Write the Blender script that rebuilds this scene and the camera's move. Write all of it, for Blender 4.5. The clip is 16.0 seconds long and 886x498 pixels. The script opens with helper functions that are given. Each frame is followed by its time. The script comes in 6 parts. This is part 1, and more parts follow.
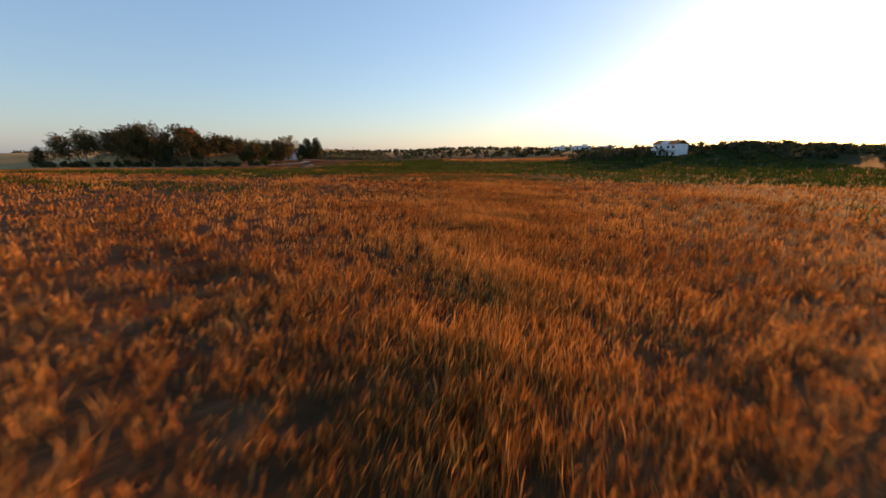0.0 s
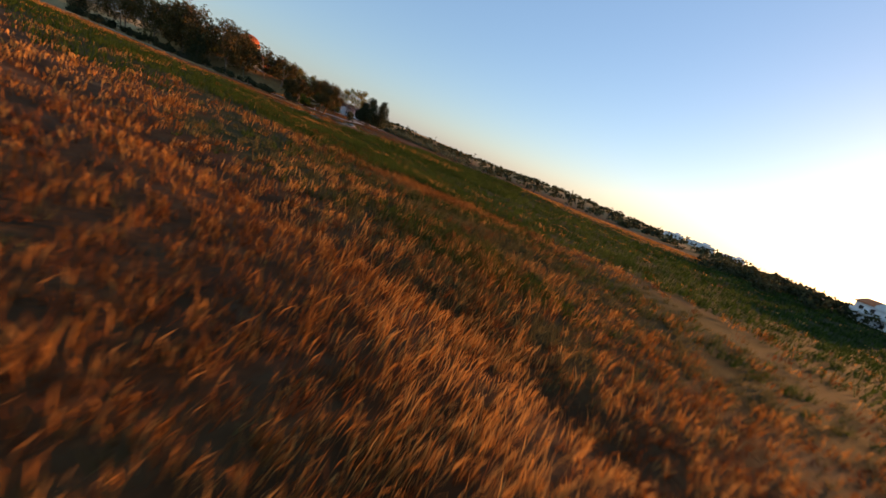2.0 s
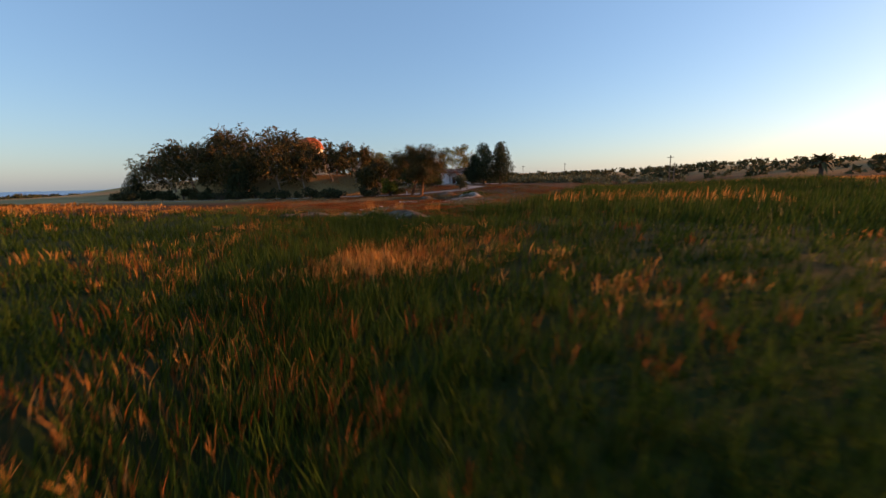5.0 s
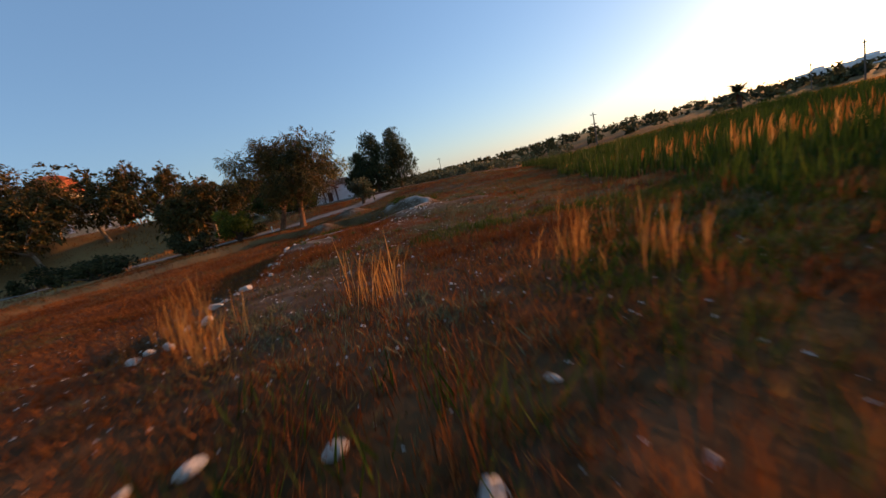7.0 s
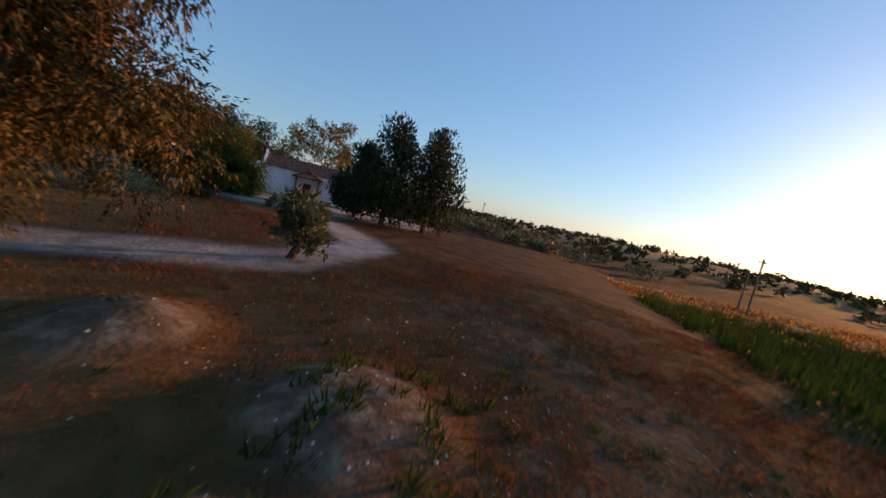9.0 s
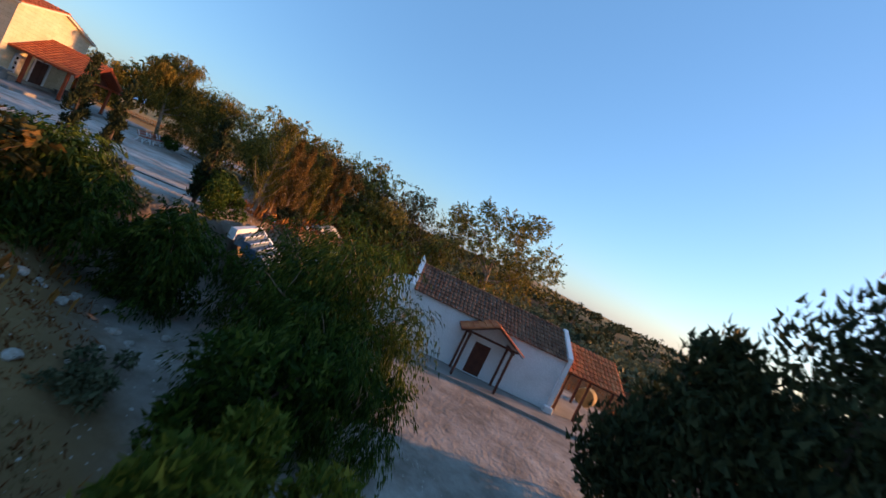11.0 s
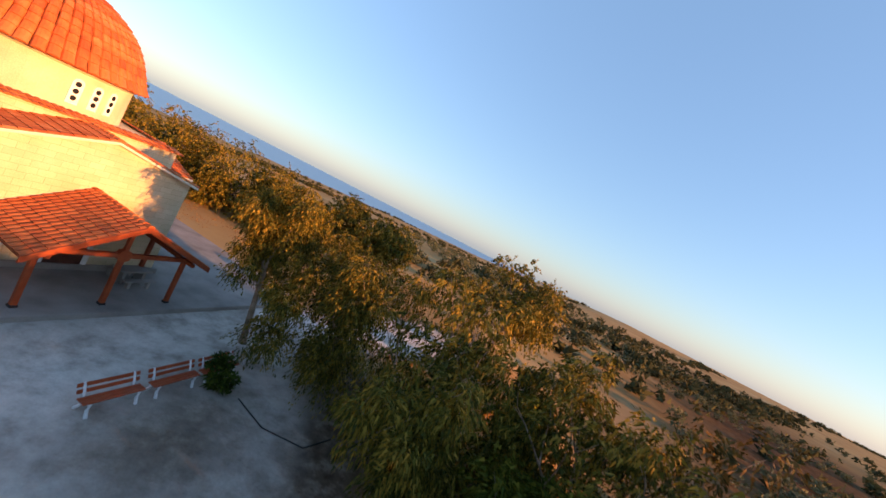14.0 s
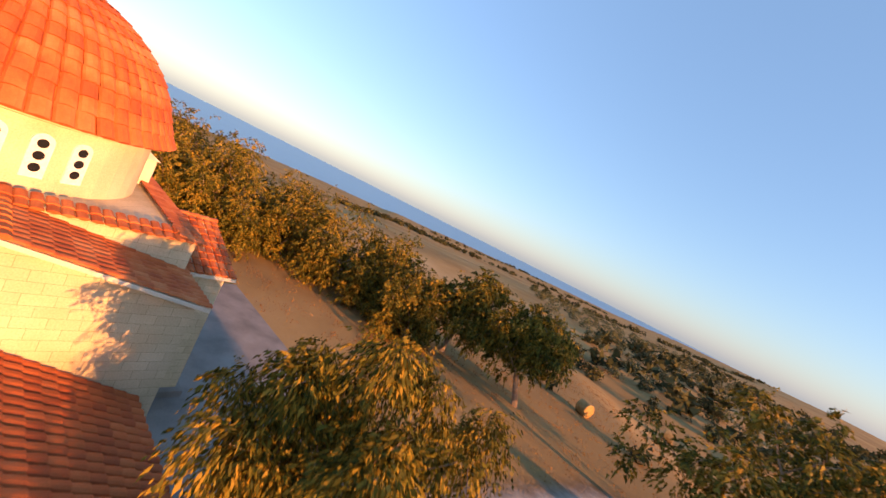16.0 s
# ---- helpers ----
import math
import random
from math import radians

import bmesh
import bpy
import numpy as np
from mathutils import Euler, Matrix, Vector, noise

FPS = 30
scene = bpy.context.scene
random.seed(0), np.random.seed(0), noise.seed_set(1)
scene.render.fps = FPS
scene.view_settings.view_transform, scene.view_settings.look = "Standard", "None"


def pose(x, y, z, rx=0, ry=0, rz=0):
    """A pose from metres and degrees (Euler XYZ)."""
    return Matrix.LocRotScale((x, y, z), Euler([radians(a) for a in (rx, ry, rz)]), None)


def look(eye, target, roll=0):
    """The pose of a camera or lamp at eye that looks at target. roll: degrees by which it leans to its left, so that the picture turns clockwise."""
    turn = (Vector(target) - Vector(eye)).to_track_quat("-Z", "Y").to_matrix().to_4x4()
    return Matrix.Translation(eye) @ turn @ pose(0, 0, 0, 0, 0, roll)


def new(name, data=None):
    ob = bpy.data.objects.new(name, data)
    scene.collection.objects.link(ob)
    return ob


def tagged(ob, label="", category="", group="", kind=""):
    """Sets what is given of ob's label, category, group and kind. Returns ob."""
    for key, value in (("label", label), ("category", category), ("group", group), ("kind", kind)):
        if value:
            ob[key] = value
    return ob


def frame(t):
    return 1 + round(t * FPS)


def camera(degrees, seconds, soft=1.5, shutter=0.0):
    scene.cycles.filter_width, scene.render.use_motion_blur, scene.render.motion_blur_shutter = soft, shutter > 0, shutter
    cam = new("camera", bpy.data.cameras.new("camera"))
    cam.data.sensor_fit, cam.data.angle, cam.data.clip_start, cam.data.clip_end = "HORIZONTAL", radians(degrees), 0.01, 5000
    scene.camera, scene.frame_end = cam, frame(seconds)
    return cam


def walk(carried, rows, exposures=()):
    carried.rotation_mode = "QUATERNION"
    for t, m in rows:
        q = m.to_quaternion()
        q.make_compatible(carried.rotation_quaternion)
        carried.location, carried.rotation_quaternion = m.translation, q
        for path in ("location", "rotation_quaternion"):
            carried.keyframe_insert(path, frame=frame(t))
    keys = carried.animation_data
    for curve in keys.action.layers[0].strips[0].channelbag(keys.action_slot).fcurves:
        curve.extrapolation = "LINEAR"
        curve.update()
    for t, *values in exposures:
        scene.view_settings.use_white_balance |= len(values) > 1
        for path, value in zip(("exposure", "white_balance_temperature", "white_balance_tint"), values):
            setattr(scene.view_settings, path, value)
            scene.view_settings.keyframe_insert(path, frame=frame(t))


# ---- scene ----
cam = camera(97.78, 16.0, 1.5, 0.16)

# seconds, place, heading, pitch, lean
PATH = [
    (0.0, -0.00, -0.00, 3.80, 0.03, -13.73, -0.11),
    (0.5, 2.48, 13.98, 3.18, 1.95, -13.58, -6.65),
    (1.0, 4.72, 27.91, 3.14, 5.30, -13.67, -12.62),
    (1.5, 5.78, 41.85, 3.21, 9.61, -14.01, -17.73),
    (2.0, 6.05, 55.41, 3.37, 14.86, -14.43, -21.91),
    (2.5, 6.22, 67.56, 3.24, 20.77, -14.44, -24.32),
    (3.0, 4.88, 79.41, 3.07, 26.66, -13.85, -24.61),
    (3.2, 3.79, 83.98, 3.01, 29.14, -13.52, -23.93),
    (5.3, -35.61, 118.09, 1.19, 25.62, -9.47, 4.83),
    (5.5, -38.25, 120.10, 0.87, 23.11, -9.00, 6.94),
    (6.0, -44.20, 127.04, 0.72, 17.72, -9.44, 11.95),
    (6.5, -49.82, 135.70, 0.74, 11.66, -10.24, 13.96),
    (7.0, -54.73, 145.36, 0.64, 5.94, -10.42, 12.55),
    (7.5, -57.60, 154.77, 1.69, 2.42, -10.73, 7.46),
    (8.0, -59.14, 164.03, 2.38, 2.85, -9.49, 0.48),
    (8.5, -60.60, 173.22, 3.09, 6.04, -7.69, -6.61),
    (8.7, -61.21, 176.66, 3.36, 7.83, -6.72, -9.81),
    (9.7, -65.90, 193.00, 5.50, 15.00, -5.20, -18.50),
    (10.8, -80.99, 203.27, 7.48, 24.60, -1.97, -25.03),
    (11.0, -82.46, 205.87, 7.66, 27.73, -1.16, -25.85),
    (11.5, -86.24, 211.51, 9.19, 36.41, -1.56, -26.60),
    (12.0, -90.49, 215.72, 10.34, 43.29, -1.10, -27.34),
    (12.5, -94.70, 218.63, 11.65, 49.15, -1.40, -27.66),
    (13.0, -98.87, 221.02, 12.98, 54.98, -2.21, -27.85),
    (13.5, -103.08, 222.74, 13.62, 60.05, -2.51, -27.18),
    (14.0, -106.88, 223.66, 14.29, 64.15, -2.78, -27.22),
    (14.5, -110.39, 224.55, 14.58, 68.50, -2.70, -26.47),
    (15.0, -113.90, 225.02, 14.96, 72.97, -3.19, -26.30),
    (15.5, -117.39, 225.23, 15.24, 78.03, -3.71, -26.35),
    (16.0, -121.23, 225.10, 15.55, 84.59, -4.50, -26.70),
]
walk(cam, [(t, pose(x, y, z, 90 + pitch, lean, yaw)) for t, x, y, z, yaw, pitch, lean in PATH],
     exposures=[(0.0, 0.85, 7400, 26), (3.0, 0.78, 7000, 23), (5.5, 0.75, 6900, 24), (8.7, 0.5, 6400, 20), (11.0, 0.95, 5900, 16), (14.0, 1.25, 7100, 26), (16.0, 1.25, 7100, 28)])

# ---- light ----
SUN_AZ = radians(46.5)      # from +y towards +x
SUN_EL = radians(9.0)
SUN_DIR = Vector((math.sin(SUN_AZ) * math.cos(SUN_EL), math.cos(SUN_AZ) * math.cos(SUN_EL), math.sin(SUN_EL)))

world = bpy.data.worlds.new("world")
scene.world = world
world.use_nodes = True
wt = world.node_tree
sky = wt.nodes.new("ShaderNodeTexSky")
sky.sky_type = "NISHITA"
sky.sun_disc = False
sky.sun_elevation = SUN_EL
sky.sun_rotation = SUN_AZ
sky.air_density, sky.dust_density, sky.ozone_density = 1.2, 0.7, 3.5
clear = wt.nodes["Background"]
wt.links.new(sky.outputs[0], clear.inputs[0])
clear.inputs[1].default_value = 0.1
# Even blue light added over the whole sky to lift its dark side.
sky_fill = wt.nodes.new("ShaderNodeBackground")
sky_fill.inputs[0].default_value, sky_fill.inputs[1].default_value = (0.27, 0.58, 0.92, 1), 0.18
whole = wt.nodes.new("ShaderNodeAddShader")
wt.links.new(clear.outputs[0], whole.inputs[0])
wt.links.new(sky_fill.outputs[0], whole.inputs[1])
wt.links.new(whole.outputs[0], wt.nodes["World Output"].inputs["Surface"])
sun_data = bpy.data.lights.new("sun", "SUN")
sun_data.energy = 4.8
sun_data.angle = radians(0.6)
sun_data.color = (1.0, 0.45, 0.135)
sun_ob = new("sun", sun_data)
sun_ob.matrix_world = look((0, 0, 50), Vector((0, 0, 50)) - SUN_DIR)

# ---- materials ----
def material(name, tones, scale=4.0, rough=0.85, bump=0.3, fine=60.0, rand="", leaf=0.0, metal=0.0, spec=0.3, vary=0.22):
    """Noise-mixed tones at two scales, with fine relief. rand: island or object. leaf: share of light let through."""
    m = bpy.data.materials.new(name)
    m.use_nodes = True
    nt = m.node_tree
    b = nt.nodes["Principled BSDF"]
    b.inputs["Roughness"].default_value = rough
    b.inputs["Metallic"].default_value = metal
    b.inputs["Specular IOR Level"].default_value = 0.1 if leaf else spec
    tc = nt.nodes.new("ShaderNodeTexCoord")
    n1 = nt.nodes.new("ShaderNodeTexNoise")
    n1.inputs["Scale"].default_value = scale
    n1.inputs["Detail"].default_value = 5.0
    nt.links.new(tc.outputs["Object"], n1.inputs["Vector"])
    ramp = nt.nodes.new("ShaderNodeValToRGB")
    while len(ramp.color_ramp.elements) < len(tones):
        ramp.color_ramp.elements.new(0.5)
    for i, c in enumerate(tones):
        e = ramp.color_ramp.elements[i]
        e.position = 0.28 + 0.44 * i / max(1, len(tones) - 1)
        e.color = (*c, 1)
    value = n1.outputs["Fac"]
    if rand:
        if rand == "island":
            src = nt.nodes.new("ShaderNodeNewGeometry").outputs["Random Per Island"]
        else:
            src = nt.nodes.new("ShaderNodeObjectInfo").outputs["Random"]
        mx = nt.nodes.new("ShaderNodeMath")
        mx.operation = "MULTIPLY_ADD"
        mx.inputs[1].default_value = 0.5 if leaf else vary
        nt.links.new(src, mx.inputs[0])
        sub = nt.nodes.new("ShaderNodeMath")
        sub.operation = "SUBTRACT"
        sub.inputs[1].default_value = 0.25 if leaf else vary / 2
        nt.links.new(n1.outputs["Fac"], sub.inputs[0])
        nt.links.new(sub.outputs[0], mx.inputs[2])
        value = mx.outputs[0]
    nt.links.new(value, ramp.inputs["Fac"])
    n2 = nt.nodes.new("ShaderNodeTexNoise")
    n2.inputs["Scale"].default_value = fine
    n2.inputs["Detail"].default_value = 3.0
    nt.links.new(tc.outputs["Object"], n2.inputs["Vector"])
    if leaf:
        nt.links.new(ramp.outputs["Color"], b.inputs["Base Color"])
        tr = nt.nodes.new("ShaderNodeBsdfTranslucent")
        nt.links.new(ramp.outputs["Color"], tr.inputs["Color"])
        ms = nt.nodes.new("ShaderNodeMixShader")
        ms.inputs[0].default_value = leaf
        nt.links.new(b.outputs[0], ms.inputs[1])
        nt.links.new(tr.outputs[0], ms.inputs[2])
        nt.links.new(ms.outputs[0], nt.nodes["Material Output"].inputs["Surface"])
        return m
    grain = nt.nodes.new("ShaderNodeMix")
    grain.data_type, grain.blend_type = "RGBA", "MULTIPLY"
    grain.inputs["Factor"].default_value = 0.35
    gr = nt.nodes.new("ShaderNodeValToRGB")
    gr.color_ramp.elements[0].position, gr.color_ramp.elements[1].position = 0.3, 0.65
    gr.color_ramp.elements[0].color = (0.45, 0.45, 0.45, 1)
    nt.links.new(n2.outputs["Fac"], gr.inputs["Fac"])
    nt.links.new(ramp.outputs["Color"], grain.inputs["A"])
    nt.links.new(gr.outputs["Color"], grain.inputs["B"])
    nt.links.new(grain.outputs["Result"], b.inputs["Base Color"])
    bp = nt.nodes.new("ShaderNodeBump")
    bp.inputs["Strength"].default_value = bump
    bp.inputs["Distance"].default_value = 0.02
    nt.links.new(n2.outputs["Fac"], bp.inputs["Height"])
    nt.links.new(bp.outputs["Normal"], b.inputs["Normal"])
    return m


M_TILE = material("roof_tile", [(0.36, 0.075, 0.022), (0.52, 0.13, 0.035), (0.6, 0.2, 0.07)], 1.5, 0.8, 0.3, 40, "object")
M_TILE_J = material("roof_tile_joined", [(0.36, 0.075, 0.022), (0.52, 0.13, 0.035), (0.6, 0.2, 0.07)], 1.5, 0.8, 0.3, 40, "island")
M_TILE_OLD = material("old_roof_tile", [(0.1, 0.045, 0.025), (0.2, 0.085, 0.045), (0.28, 0.14, 0.08)], 2.5, 0.9, 0.4, 40, "island")
M_STONE = material("limestone_wall", [(0.58, 0.47, 0.3), (0.68, 0.56, 0.37), (0.74, 0.63, 0.44)], 0.7, 0.9, 0.35, 25)
M_TRIMW = material("cream_trim", [(0.7, 0.62, 0.48), (0.78, 0.7, 0.56)], 2, 0.8, 0.2, 30)
M_WHITE = material("whitewash", [(0.7, 0.7, 0.68), (0.8, 0.8, 0.79), (0.84, 0.84, 0.83)], 0.8, 0.85, 0.25, 12)
M_REDWOOD = material("red_stained_wood", [(0.3, 0.05, 0.015), (0.42, 0.085, 0.025)], 3, 0.55, 0.25, 50)
M_DARKWOOD = material("dark_stained_wood", [(0.07, 0.022, 0.014), (0.12, 0.04, 0.022)], 3, 0.6, 0.25, 50)
M_HOLE = material("dark_glass", [(0.01, 0.012, 0.015), (0.02, 0.02, 0.025)], 3, 0.2, 0.05, 30, spec=0.5)
M_CONCRETE = material("worn_concrete", [(0.19, 0.175, 0.155), (0.27, 0.25, 0.225), (0.34, 0.315, 0.28)], 0.6, 0.92, 0.4, 30)
M_ASPHALT = material("pale_asphalt", [(0.16, 0.16, 0.16), (0.27, 0.26, 0.25), (0.34, 0.32, 0.29)], 0.35, 0.92, 0.4, 25)
M_SLATE = material("flagstone", [(0.08, 0.125, 0.18), (0.15, 0.2, 0.25), (0.34, 0.33, 0.29)], 0.6, 0.75, 0.3, 18, "object", vary=0.8)
M_ROCK = material("pale_rock", [(0.3, 0.26, 0.21), (0.46, 0.41, 0.34), (0.58, 0.53, 0.46)], 1.6, 0.95, 0.7, 22)
M_BARK = material("pale_bark", [(0.16, 0.1, 0.06), (0.3, 0.21, 0.14), (0.42, 0.33, 0.24)], 2.2, 0.9, 0.6, 26)
M_BARKD = material("dark_bark", [(0.06, 0.04, 0.03), (0.12, 0.085, 0.06)], 3, 0.95, 0.7, 26)
M_BARKO = material("orange_bark", [(0.08, 0.035, 0.016), (0.2, 0.085, 0.038), (0.3, 0.16, 0.085)], 2.2, 0.9, 0.6, 26)
# Gold is low sunlight put into the leaf colour; the next copy stays dark.
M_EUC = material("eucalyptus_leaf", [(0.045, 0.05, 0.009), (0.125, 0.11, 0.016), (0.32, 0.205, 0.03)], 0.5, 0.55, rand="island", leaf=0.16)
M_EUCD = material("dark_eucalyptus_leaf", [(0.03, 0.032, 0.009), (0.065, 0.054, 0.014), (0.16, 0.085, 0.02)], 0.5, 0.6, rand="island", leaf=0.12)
M_CYP = material("cypress_leaf", [(0.018, 0.026, 0.012), (0.035, 0.045, 0.018), (0.06, 0.062, 0.024)], 0.8, 0.7, rand="island", leaf=0.15)
# Cypress leaf with the low sun's brown glow put into its tones.
M_SHAG = material("sunlit_cypress_leaf", [(0.05, 0.036, 0.01), (0.14, 0.085, 0.02), (0.26, 0.14, 0.035)], 0.8, 0.7, rand="island", leaf=0.25)
M_PEP = material("pepper_leaf", [(0.016, 0.032, 0.005), (0.034, 0.064, 0.008), (0.085, 0.11, 0.014)], 0.6, 0.55, rand="island", leaf=0.3)
M_OLIVE = material("olive_leaf", [(0.06, 0.07, 0.035), (0.1, 0.11, 0.055), (0.15, 0.15, 0.08)], 0.8, 0.6, rand="island", leaf=0.2)
M_YEL = material("acacia_leaf", [(0.05, 0.075, 0.01), (0.11, 0.13, 0.016), (0.22, 0.19, 0.024)], 0.5, 0.6, rand="island", leaf=0.3)
M_SCRUB = material("scrub_leaf", [(0.025, 0.03, 0.014), (0.05, 0.055, 0.022), (0.09, 0.085, 0.035)], 0.05, 0.8, rand="island", leaf=0.15)
M_STRAW = material("dry_grass", [(0.16, 0.058, 0.012), (0.34, 0.14, 0.03), (0.55, 0.28, 0.075)], 0.09, 0.75, rand="island", leaf=0.35)
M_RUST = material("rusty_dry_grass", [(0.08, 0.024, 0.006), (0.15, 0.046, 0.011), (0.27, 0.1, 0.026)], 0.2, 0.8, rand="island", leaf=0.3)
M_GREEN = material("green_grass", [(0.01, 0.025, 0.003), (0.022, 0.052, 0.005), (0.06, 0.085, 0.011)], 0.12, 0.6, rand="island", leaf=0.35)
M_OLGRASS = material("grey_green_grass", [(0.05, 0.052, 0.015), (0.1, 0.085, 0.028), (0.19, 0.13, 0.042)], 0.15, 0.7, rand="island", leaf=0.3)
M_HAY = material("hay", [(0.3, 0.18, 0.06), (0.45, 0.3, 0.12)], 3, 0.9, 0.6, 40)
M_STEEL = material("dark_painted_steel", [(0.02, 0.02, 0.022), (0.045, 0.04, 0.04)], 5, 0.5, 0.1, 60, metal=0.4)
M_POLE = material("weathered_pole", [(0.1, 0.08, 0.06), (0.16, 0.13, 0.1)], 4, 0.9, 0.4, 40)
M_PIPE = material("black_hose", [(0.012, 0.012, 0.012), (0.025, 0.025, 0.025)], 4, 0.5, 0.1, 40)
M_SEA = material("sea_water", [(0.06, 0.17, 0.33), (0.08, 0.2, 0.37)], 0.004, 0.35, 0.6, 0.15, spec=0.5)


# ---- mesh helpers ----
class Build:
    """Collects vertices and faces of one mesh."""
    def __init__(self):
        self.v, self.f = [], []

    def add(self, verts, faces, m=None):
        o = len(self.v)
        for p in verts:
            p = Vector(p)
            self.v.append(tuple(m @ p) if m is not None else tuple(p))
        self.f += [tuple(o + i for i in q) for q in faces]
        return self

    def box(self, x0, y0, z0, x1, y1, z1, m=None, c=0.0):
        """A box with its long upright and top edges cut off by c."""
        if not c:
            vs = [(x, y, z) for z in (z0, z1) for x, y in ((x0, y0), (x1, y0), (x1, y1), (x0, y1))]
            return self.add(vs, [(3, 2, 1, 0), (4, 5, 6, 7), (0, 1, 5, 4), (1, 2, 6, 5), (2, 3, 7, 6), (3, 0, 4, 7)], m)
        def ring(z, g):
            a, b, d, e = x0 + g, y0 + g, x1 - g, y1 - g
            return [(a + c, b, z), (d - c, b, z), (d, b + c, z), (d, e - c, z), (d - c, e, z), (a + c, e, z), (a, e - c, z), (a, b + c, z)]
        vs = ring(z0, 0) + ring(z1 - c, 0) + ring(z1, c * 0.7)
        fs = [tuple(range(7, -1, -1)), tuple(range(16, 24))]
        for k in (0, 8):
            fs += [(k + i, k + (i + 1) % 8, k + 8 + (i + 1) % 8, k + 8 + i) for i in range(8)]
        return self.add(vs, fs, m)

    def prism(self, poly, z0, z1, m=None):
        n = len(poly)
        vs = [(x, y, z0) for x, y in poly] + [(x, y, z1) for x, y in poly]
        fs = [tuple(range(n - 1, -1, -1)), tuple(range(n, 2 * n))] + [(i, (i + 1) % n, n + (i + 1) % n, n + i) for i in range(n)]
        return self.add(vs, fs, m)

    def tube(self, pts, radii, sides=6, cap=True):
        pts = [Vector(p) for p in pts]
        rings = []
        for i, p in enumerate(pts):
            d = (pts[min(i + 1, len(pts) - 1)] - pts[max(i - 1, 0)]).normalized()
            a = d.cross(Vector((0, 0, 1)) if abs(d.z) < 0.9 else Vector((1, 0, 0))).normalized()
            b = a.cross(d)
            rings.append([p + (a * math.cos(k * 2 * math.pi / sides) + b * math.sin(k * 2 * math.pi / sides)) * radii[i] for k in range(sides)])
        vs = [q for r in rings for q in r]
        fs = [(i * sides + k, i * sides + (k + 1) % sides, (i + 1) * sides + (k + 1) % sides, (i + 1) * sides + k) for i in range(len(pts) - 1) for k in range(sides)]
        if cap:
            fs += [tuple(range(sides)), tuple(range(len(vs) - 1, len(vs) - 1 - sides, -1))]
        return self.add(vs, fs)

    def mesh(self, name, mat, smooth=False):
        me = bpy.data.meshes.new(name)
        me.from_pydata(self.v, [], self.f)
        me.materials.append(mat)
        if smooth:
            me.polygons.foreach_set("use_smooth", [True] * len(me.polygons))
        me.update()
        return me


def part(name, build, mat, parent=None, label="", smooth=False, m=None, kind=""):
    ob = new(name, build if isinstance(build, bpy.types.Mesh) else build.mesh(name, mat, smooth))
    if parent is not None:
        ob.parent = parent
    if m is not None:
        ob.matrix_basis = m
    return tagged(ob, label, kind=kind)


def thing(name, m, label, category, group="", kind=""):
    ob = new(name)
    ob.empty_display_size = 0.2
    ob.matrix_basis = m
    return tagged(ob, label, category, group, kind)


def array_mesh(name, verts, quads, mat):
    """A mesh out of number arrays: verts (n, 3), quads (m, 4)."""
    me = bpy.data.meshes.new(name)
    me.vertices.add(len(verts))
    me.vertices.foreach_set("co", np.asarray(verts, dtype=np.float32).ravel())
    k = quads.shape[1]
    me.loops.add(quads.size)
    me.loops.foreach_set("vertex_index", np.asarray(quads, dtype=np.int32).ravel())
    me.polygons.add(len(quads))
    me.polygons.foreach_set("loop_start", np.arange(0, quads.size, k, dtype=np.int32))
    me.update(calc_edges=True)
    me.materials.append(mat)
    return me


# ---- the lie of the land ----
def smooth(a, b, x):
    t = np.clip((x - a) / (b - a), 0, 1)
    return t * t * (3 - 2 * t)


def wave(x, y, s, k=0.0):
    """Cheap rolling unevenness, -1 to 1, of about s metres."""
    a, b = x / s, y / s
    return (np.sin(a * 1.9 + 1.3 * np.sin(b * 1.1 + k)) + np.sin(b * 2.3 + 1.7 * np.sin(a * 0.9 + 2 * k + 1)) + np.sin((a + b) * 1.4 + k * 3)) / 3


def to_line(x, y, pts):
    """Distance from a polyline."""
    best = np.full(np.shape(x), 1e9)
    for (x0, y0), (x1, y1) in zip(pts[:-1], pts[1:]):
        dx, dy = x1 - x0, y1 - y0
        t = np.clip(((x - x0) * dx + (y - y0) * dy) / (dx * dx + dy * dy), 0, 1)
        best = np.minimum(best, np.hypot(x - x0 - t * dx, y - y0 - t * dy))
    return best


def inside(x, y, poly, soft):
    """1 within a polygon, falling to 0 over soft metres outside it."""
    x, y = np.asarray(x, float), np.asarray(y, float)
    odd = np.zeros(x.shape, bool)
    for (x0, y0), (x1, y1) in zip(poly, poly[1:] + poly[:1]):
        hit = ((y0 > y) != (y1 > y))
        with np.errstate(divide="ignore", invalid="ignore"):
            odd ^= hit & (x < (x1 - x0) * (y - y0) / (y1 - y0 if y1 != y0 else 1e-9) + x0)
    d = to_line(x, y, poly + poly[:1])
    return np.where(odd, 1.0, 1 - smooth(0, soft, d))


PLATEAU = [(-100.2, 218), (-101.5, 212), (-108, 205), (-118, 196), (-135, 188), (-152, 186), (-172, 205), (-172, 255), (-150, 256), (-128, 244), (-108, 235), (-105, 231.5)]
CHAPEL_YARD = [(-99, 214), (-86, 212), (-74, 226), (-74, 240), (-92, 242), (-103, 236)]
ROAD = [(-86, 219), (-77, 214), (-71, 207), (-72.5, 200), (-82, 193), (-97, 186), (-113, 178), (-150, 150)]
DITCH = [(-40, 76), (-19, 72), (6, 66.5), (11, 63), (30, 52)]
